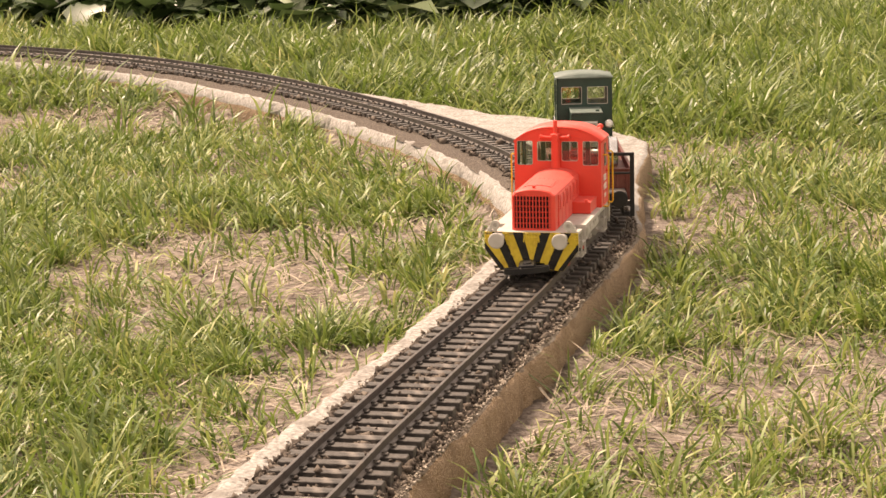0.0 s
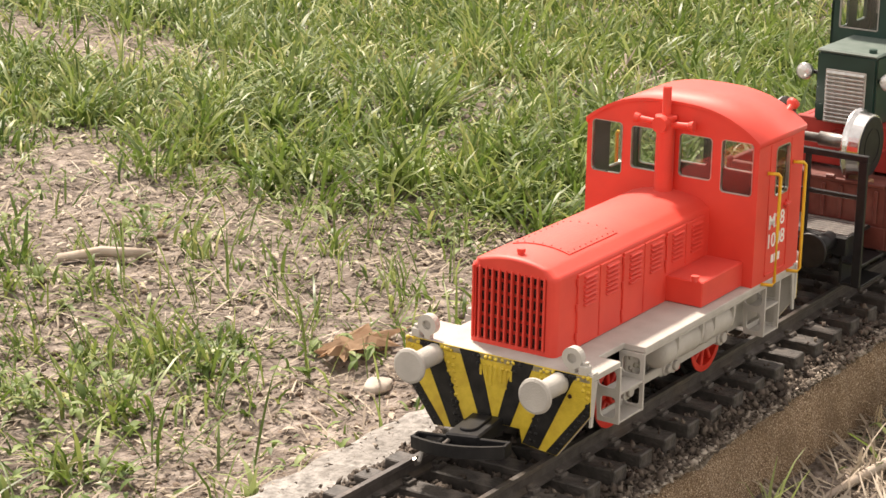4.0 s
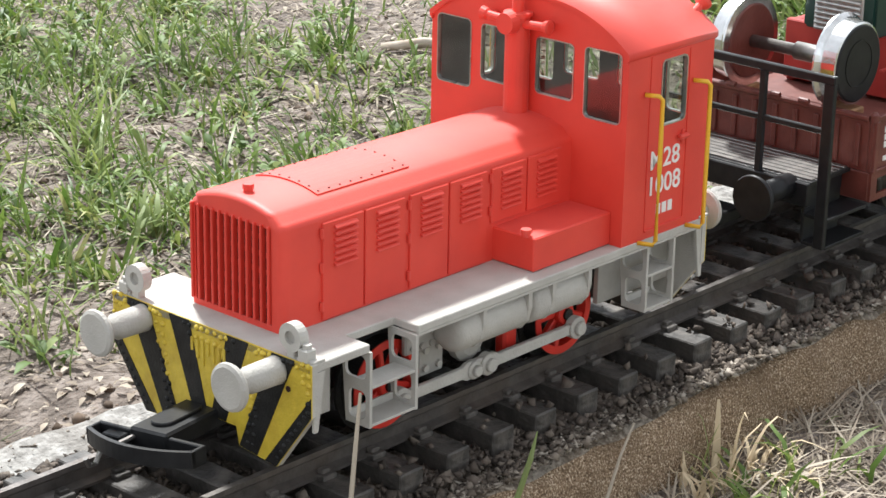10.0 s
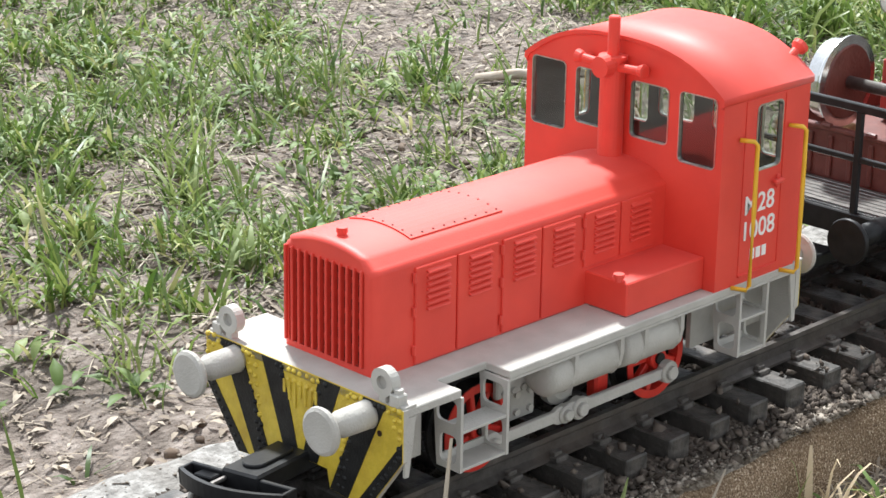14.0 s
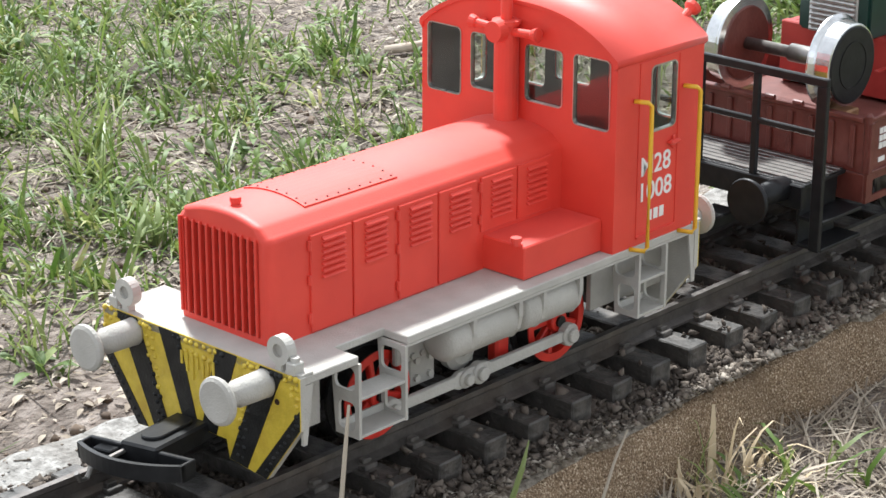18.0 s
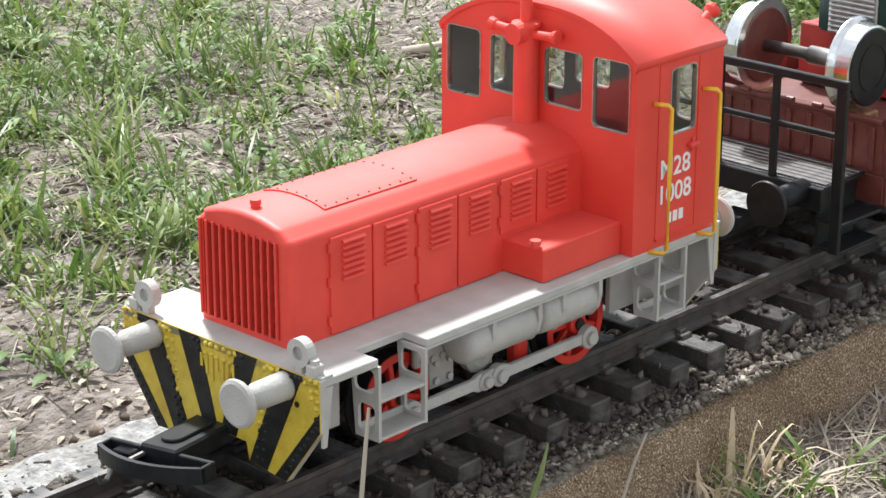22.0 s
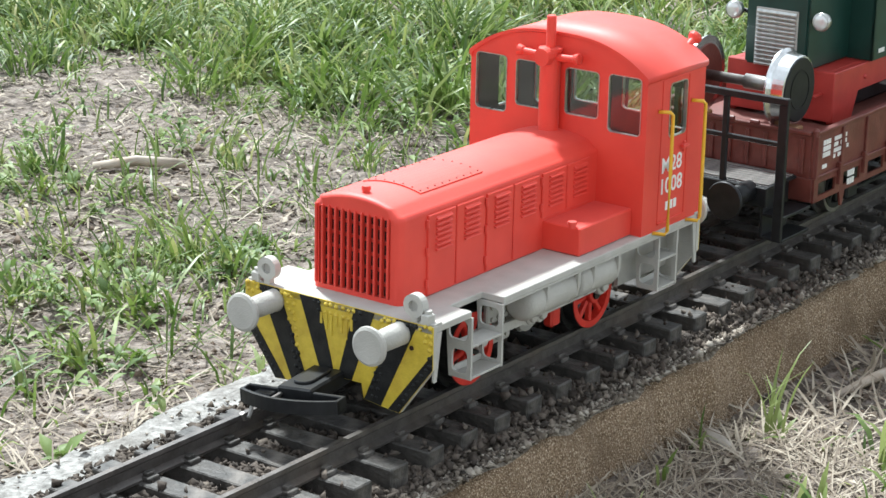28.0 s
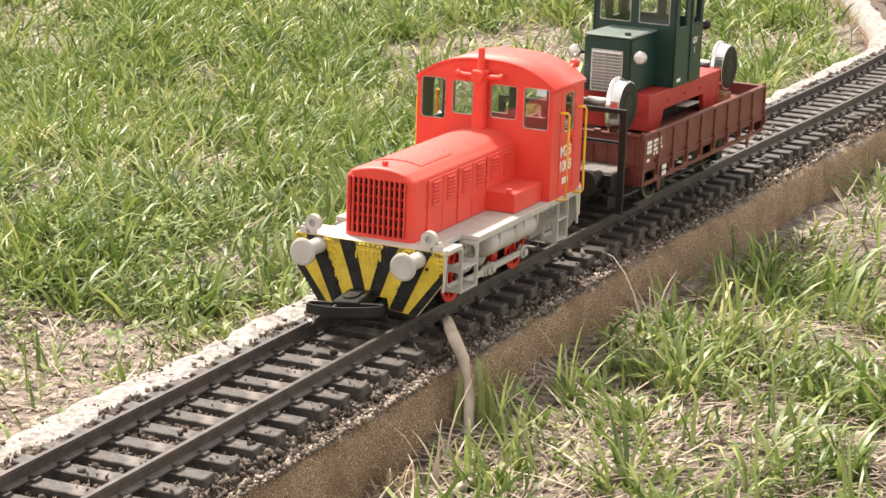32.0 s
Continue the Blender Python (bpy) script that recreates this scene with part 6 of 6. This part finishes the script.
def bushes():
    """The shaded bed of big-leaved plants behind the bend."""
    def front(y):
        return np.interp(y, [-3.3, -2.2, -1.54, -1.03, -0.71, -0.43, 0.0, 0.7], [-5.7, -5.36, -4.95, -4.7, -4.95, -5.3, -6.4, -7.2])
    for n, size, pale in ((15000, (0.03, 0.085), False), (1500, (0.09, 0.17), False), (130, (0.12, 0.2), True)):
        y = R.uniform(-3.3, 0.7, n) if not pale else np.where(R.rand(n) < 0.5, R.normal(-0.62, 0.08, n), R.uniform(-2.6, -0.6, n))
        deep = R.rand(n) ** 1.3 * 1.5
        x = front(y) - deep
        lump = value_noise(x, y, 2.6, 83)
        z = ground_z(x, y) + 0.01 + R.rand(n) ** 0.9 * (0.06 + 0.5 * np.clip(deep * 1.6, 0, 1)) * (0.35 + 0.9 * lump)
        m = lump + 0.35 * R.rand(n) > 0.38
        x, y, z = x[m], y[m], z[m]
        leaves("bush", np.stack([x, y, z], 1), R.uniform(*size, len(x)), R.uniform(-0.9, 0.6, len(x)), PALE_BUSH if pale else BUSH, "pale green big-leaved garden plants" if pale else "dark green garden plants in half shade", "bush", 0.75)
    bm = bmesh.new()
    rng = random.Random(12)
    for k in range(60):
        y = rng.uniform(-3.1, -0.4)
        x = float(front(y)) - rng.uniform(0.1, 0.9)
        z = gz(x, y)
        dx, dy = rng.uniform(-.2, .2), rng.uniform(-.2, .2)
        tube([(x, y, z), (x + dx * .5, y + dy * .5, z + 0.15), (x + dx, y + dy, z + rng.uniform(.2, .4))], 0.004, 5, bm)
    tagged(part("plant_stems", bm, STEM), "thin brown and green plant stems", "stems", kind="stuff")
    # the hedge that closes the garden
    n = 5200
    x, y = scatter(n, -11.5, -9.8, -9, 4)
    leaves("hedge", np.stack([x, y, -0.1 + 2.6 * R.rand(n)], 1), R.uniform(0.18, 0.34, n), R.uniform(-1.0, 0.3, n), BUSH, "dark green garden hedge", "hedge", 0.6)


def gz(x, y):
    return float(ground_z(np.array([x]), np.array([y]))[0])


bushes()


# ---- single small things on the ground ----
def fallen_leaf():
    bm = bmesh.new()
    cx, cy = -0.548, -0.213
    z = gz(cx, cy) + 0.004
    rng = random.Random(3)
    n = 22
    rim, mid = [], []
    c = bm.verts.new((cx, cy, z + 0.006))
    for k in range(n):
        a = 2 * math.pi * k / n
        r = (0.030 if k % 2 else 0.020) * (1 + 0.35 * math.cos(a)) * rng.uniform(0.85, 1.1)
        u, v = r * math.cos(a) * 1.35, r * math.sin(a) * 0.6
        px, py = cx + u * -0.93 + v * 0.3, cy + u * 0.12 + v * 0.9
        mid.append(bm.verts.new((cx + (px - cx) * .55, cy + (py - cy) * .55, z + 0.006 + 0.002 * math.sin(3 * a))))
        rim.append(bm.verts.new((px, py, z + 0.001 + 0.005 * abs(math.sin(2.5 * a + 1)))))
    for k in range(n):
        bm.faces.new((c, mid[k], mid[(k + 1) % n]))
        bm.faces.new((mid[k], rim[k], rim[(k + 1) % n], mid[(k + 1) % n]))
    bmesh.ops.solidify(bm, geom=bm.faces[:], thickness=0.0006)
    tagged(part("fallen_leaf", bm, LEAF_DRY), "curled dry brown tree leaf on bare soil", "leaf")


fallen_leaf()


def pebble(name, x, y, z, sx, sy, sz, turn, mat_, label, seed):
    bm = bmesh.new()
    bmesh.ops.create_icosphere(bm, subdivisions=3, radius=1)
    for v in bm.verts:
        k = 1 + 0.22 * noise.noise(v.co * 1.6 + Vector((seed, 0, 0)))
        v.co = Vector((v.co.x * sx * k, v.co.y * sy * k, v.co.z * sz * k))
    ob = tagged(part(name, bm, mat_, None, "", True), label, "stone")
    ob.matrix_basis = pose(x, y, z, 0, 0, turn)


pebble("pale_stone", -0.514, -0.1685, gz(-0.514, -0.1685) + 0.001, 0.011, 0.0075, 0.0035, 20, PEBBLE, "flat pale stone on the soil by the track", 3)
pebble("white_stone", -0.42, 0.0785, gz(-0.42, 0.0785) + 0.002, 0.012, 0.0035, 0.0035, 60, PEBBLE, "pale rounded stone at the foot of the concrete", 9)

hose = new("old_hose")
tagged(hose, "old pale hose end bent over the edge of the concrete", "hose")
part("pipe", tube([(-0.782, 0.024, -0.0118), (-0.768, 0.034, -0.006), (-0.745, 0.046, -0.0025), (-0.728, 0.0565, -0.003), (-0.7245, 0.064, -0.0125), (-0.722, 0.0695, -0.032), (-0.711, 0.0745, -0.0535), (-0.706, 0.079, -0.066)], 0.0035, 14, None, [0.7, 0.9, 1, 1.05, 1, 0.9, 0.8, 0.7]), HOSE, hose, "", True)
part("stub", tube([(-0.792, 0.018, -0.0135), (-0.784, 0.0225, -0.0125), (-0.779, 0.026, -0.011)], 0.0026, 10), LEAF_DRY, hose, "rusty orange end piece")
root = new("pale_root")
tagged(root, "pale bent root lying beside the concrete edge", "root")
part("wood", tube([(-0.512, 0.0865, gz(-0.512, 0.0865) + 0.001), (-0.548, 0.0915, gz(-.548, .0915) + 0.004), (-0.585, 0.0945, gz(-.585, .0945) + 0.005), (-0.625, 0.0985, gz(-.625, .0985) + 0.005), (-0.668, 0.103, gz(-.668, .103) + 0.003), (-0.69, 0.108, gz(-.69, .108))], 0.003, 10, None, [0.4, 0.9, 1, 0.8, 0.95, 0.6]), HOSE, root, "", True)
stick = new("dry_stick")
tagged(stick, "short dry stick lying on the soil", "stick")
part("wood", tube([(-0.585, -0.462, gz(-.585, -.462) + 0.004), (-0.603, -0.442, gz(-.6, -.44) + 0.006), (-0.625, -0.42, gz(-.62, -.42) + 0.005)], 0.0036, 8, None, [0.8, 1, 0.9]), HOSE, stick, "", True)


def tuft(x, y, n, h, spread, mat_, label, seed, wide=0.0028, fold=0.22):
    """A tuft of long blades that grows at the wall."""
    T = new("grass_tuft")
    tagged(T, label, "grass tuft", "tufts by the concrete")
    rng = random.Random(seed)
    for k in range(n):
        bm = bmesh.new()
        hh, a = h * rng.uniform(0.45, 1.1), rng.uniform(0, 6.28)
        l = spread * rng.uniform(0.2, 1.0)
        bx, by = x + rng.uniform(-.012, .012), y + rng.uniform(-.008, .008)
        z = gz(bx, by) - 0.002
        w = wide * rng.uniform(0.5, 1.1)
        side = Vector((-math.sin(a), math.cos(a), 0))
        prev = None
        for i in range(6):
            t = i / 5
            p = Vector((bx + math.cos(a) * l * t ** 1.8, by + math.sin(a) * l * t ** 1.8, z + hh * (t - fold * rng.uniform(0.6, 1.2) * t ** 3)))
            cur = [bm.verts.new(p - side * w * .5 * (1 - t * .92)), bm.verts.new(p + side * w * .5 * (1 - t * .92))]
            if prev:
                bm.faces.new((prev[0], prev[1], cur[1], cur[0]))
            prev = cur
        part("blade", bm, mat_, T, "", True)


tuft(-0.2, 0.072, 30, 0.03, 0.02, WITHERED, "withered straw-brown grass tuft at the concrete wall", 5, 0.0028, 0.7)
tuft(-0.212, 0.071, 6, 0.045, 0.022, WITHERED, "withered straw-brown grass tuft at the concrete wall", 38, 0.0042, 0.45)
tuft(-0.206, 0.073, 2, 0.034, 0.01, LUSH, "small green grass tuft at the concrete wall", 6, 0.003)
tuft(-0.234, 0.076, 26, 0.024, 0.02, WITHERED, "withered straw-brown grass tuft at the concrete wall", 7, 0.0024, 0.7)
tuft(-0.24, 0.077, 3, 0.028, 0.015, LUSH, "small green grass tuft at the concrete wall", 39, 0.0032, 0.5)
tuft(-0.232, 0.094, 12, 0.016, 0.02, WITHERED, "low withered grass tuft on the straw", 40, 0.0024, 0.5)
tuft(-0.236, 0.092, 3, 0.024, 0.01, LUSH, "few green blades on the straw", 41, 0.0032)
tuft(-0.278, 0.118, 12, 0.045, 0.022, LUSH, "small green grass tuft at the concrete wall", 8)
tuft(-0.09, 0.075, 2, 0.042, 0.012, LUSH, "two green grass blades at the concrete wall", 9, 0.0022)
tuft(-0.56, 0.083, 8, 0.042, 0.035, STRAW, "dry straw-coloured grass tuft at the concrete wall", 15)
tuft(-0.44, 0.092, 9, 0.05, 0.03, LUSH, "long-bladed green grass tuft by the root", 16, 0.0036)
tuft(-0.72, 0.09, 9, 0.055, 0.025, LUSH, "green grass tuft beside the hose", 17, 0.004)
tuft(-0.655, 0.084, 9, 0.055, 0.03, STRAW, "dry straw-coloured grass tuft at the concrete wall", 18)
tuft(-0.80, 0.1, 12, 0.065, 0.04, LUSH, "green grass tuft by the track", 19, 0.0038)
tuft(-0.95, 0.095, 10, 0.06, 0.05, STRAW, "dry straw-coloured grass tuft at the concrete wall", 20)
tuft(-0.62, -0.135, 9, 0.022, 0.012, LUSH, "small fresh green grass tuft on the soil", 23, 0.0022)
tuft(-0.345, -0.125, 9, 0.028, 0.02, WEED, "small green weed tuft at the concrete edge", 24, 0.006)

stalk = new("dry_stalk")
tagged(stalk, "thin pale dry stalk rising before the track", "stalk")
part("stem", tube([(0.008, 0.0876, gz(.008, .0876) - 0.002), (-0.008, 0.077, -0.025), (-0.024, 0.065, 0.006), (-0.031, 0.060, 0.0195), (-0.038, 0.055, 0.033)], 0.0008, 6, None, [1.2, 1.1, 1, 0.9, 0.6]), STRAW, stalk)
stalk2 = new("dry_stalk")
tagged(stalk2, "thin pale dry stalk leaning on the concrete", "stalk")
part("stem", tube([(-0.128, 0.078, gz(-.128, .078)), (-0.138, 0.074, -0.033), (-0.1505, 0.070, -0.0205), (-0.1628, 0.066, -0.0131)], 0.0007, 6, None, [1, 1, 0.8, 0.5]), STRAW, stalk2)
shoot = new("grass_shoot")
tagged(shoot, "single fresh green grass shoot at the concrete wall", "grass")
part("blade", tube([(-0.085, 0.0752, gz(-.085, .0752)), (-0.0956, 0.070, -0.0185), (-0.1035, 0.069, -0.006), (-0.1101, 0.066, 0.0005)], 0.0011, 6, None, [0.9, 1, 0.9, 0.2]), LUSH, shoot)
tuft(-0.135, -0.232, 16, 0.042, 0.05, LUSH, "green grass tuft on bare soil beside the track", 31, 0.0026)
tuft(-0.337, -0.443, 26, 0.05, 0.05, LUSH, "thick green grass tuft behind the bare soil", 32, 0.004)
tuft(-0.30, -0.40, 18, 0.042, 0.05, LUSH, "thick green grass tuft behind the bare soil", 33, 0.0045)
tuft(-0.25, -0.30, 14, 0.03, 0.03, WEED, "low broad-leaved green weed on bare soil", 34, 0.007)
tuft(-0.165, -0.155, 7, 0.022, 0.014, LUSH, "small fresh green grass tuft on the soil", 35, 0.002)
tuft(-0.725, 0.073, 9, 0.05, 0.014, LUSH, "broad green grass blades growing round the hose", 42, 0.0055)
tuft(-0.66, 0.1, 14, 0.045, 0.03, LUSH, "long-bladed green grass tuft by the root", 43, 0.004)
tuft(-0.69, 0.112, 16, 0.05, 0.035, LUSH, "long-bladed green grass tuft by the root", 44, 0.004)
tuft(-0.622, 0.073, 18, 0.034, 0.014, WITHERED, "withered straw-brown grass tuft at the concrete wall", 45, 0.0024, 0.5)


# ---- what moves ----
def motions():
    """The train rolls up to its halt, waits and rolls back."""
    ts, ss = [t for t, _ in TRAIN], [s for _, s in TRAIN]
    # a smooth curve through the shifts
    fine = [k / 30 for k in range(120)] + [4 + 0.1 * k for k in range(281)]
    def shift(t):
        i = max(1, min(len(ts) - 1, next((k for k, q in enumerate(ts) if q >= t), len(ts) - 1)))
        t0, t1 = ts[i - 1], ts[i]
        u = (t - t0) / (t1 - t0)
        def slope(k):
            a, b = max(k - 1, 0), min(k + 1, len(ts) - 1)
            return (ss[b] - ss[a]) / (ts[b] - ts[a])
        h = t1 - t0
        m0, m1 = slope(i - 1) * h, slope(i) * h
        return (2 * u ** 3 - 3 * u ** 2 + 1) * ss[i - 1] + (u ** 3 - 2 * u ** 2 + u) * m0 + (-2 * u ** 3 + 3 * u ** 2) * ss[i] + (u ** 3 - u ** 2) * m1
    rows = [(t, shift(t)) for t in fine]
    coarse = rows[:120:4] + rows[120::2]
    walk(loco, [(t, standing(s, FRONT_AXLE, REAR_AXLE)) for t, s in coarse])
    bases = [ob.matrix_basis.copy() for ob in load]
    for ob, base in [(wagon, Matrix())] + list(zip(load, bases)):
        walk(ob, [(t, standing(s, W_FRONT_AXLE, W_REAR_AXLE) @ base) for t, s in coarse])
    def turn(s, r):
        return math.degrees(s / r)
    ROLL = 0.0141   # the radius at which the wheels run
    for w in loco_wheels:
        p = w.location.copy()
        walk(w, [(t, pose(p.x, p.y, p.z, 0, turn(s, ROLL), 0)) for t, s in rows])
    for w in wagon_wheels:
        p = w.location.copy()
        walk(w, [(t, pose(p.x, p.y, p.z, 0, turn(s, 0.0145), 0)) for t, s in rows])
    for rod, side in loco_rods:
        lag = 248 if side > 0 else 338
        out = []
        for t, s in rows:
            a = radians(lag - turn(s, ROLL))
            out.append((t, pose(CRANK * math.cos(a), 0, WHEEL_R + CRANK * math.sin(a))))
        walk(rod, out)


motions()
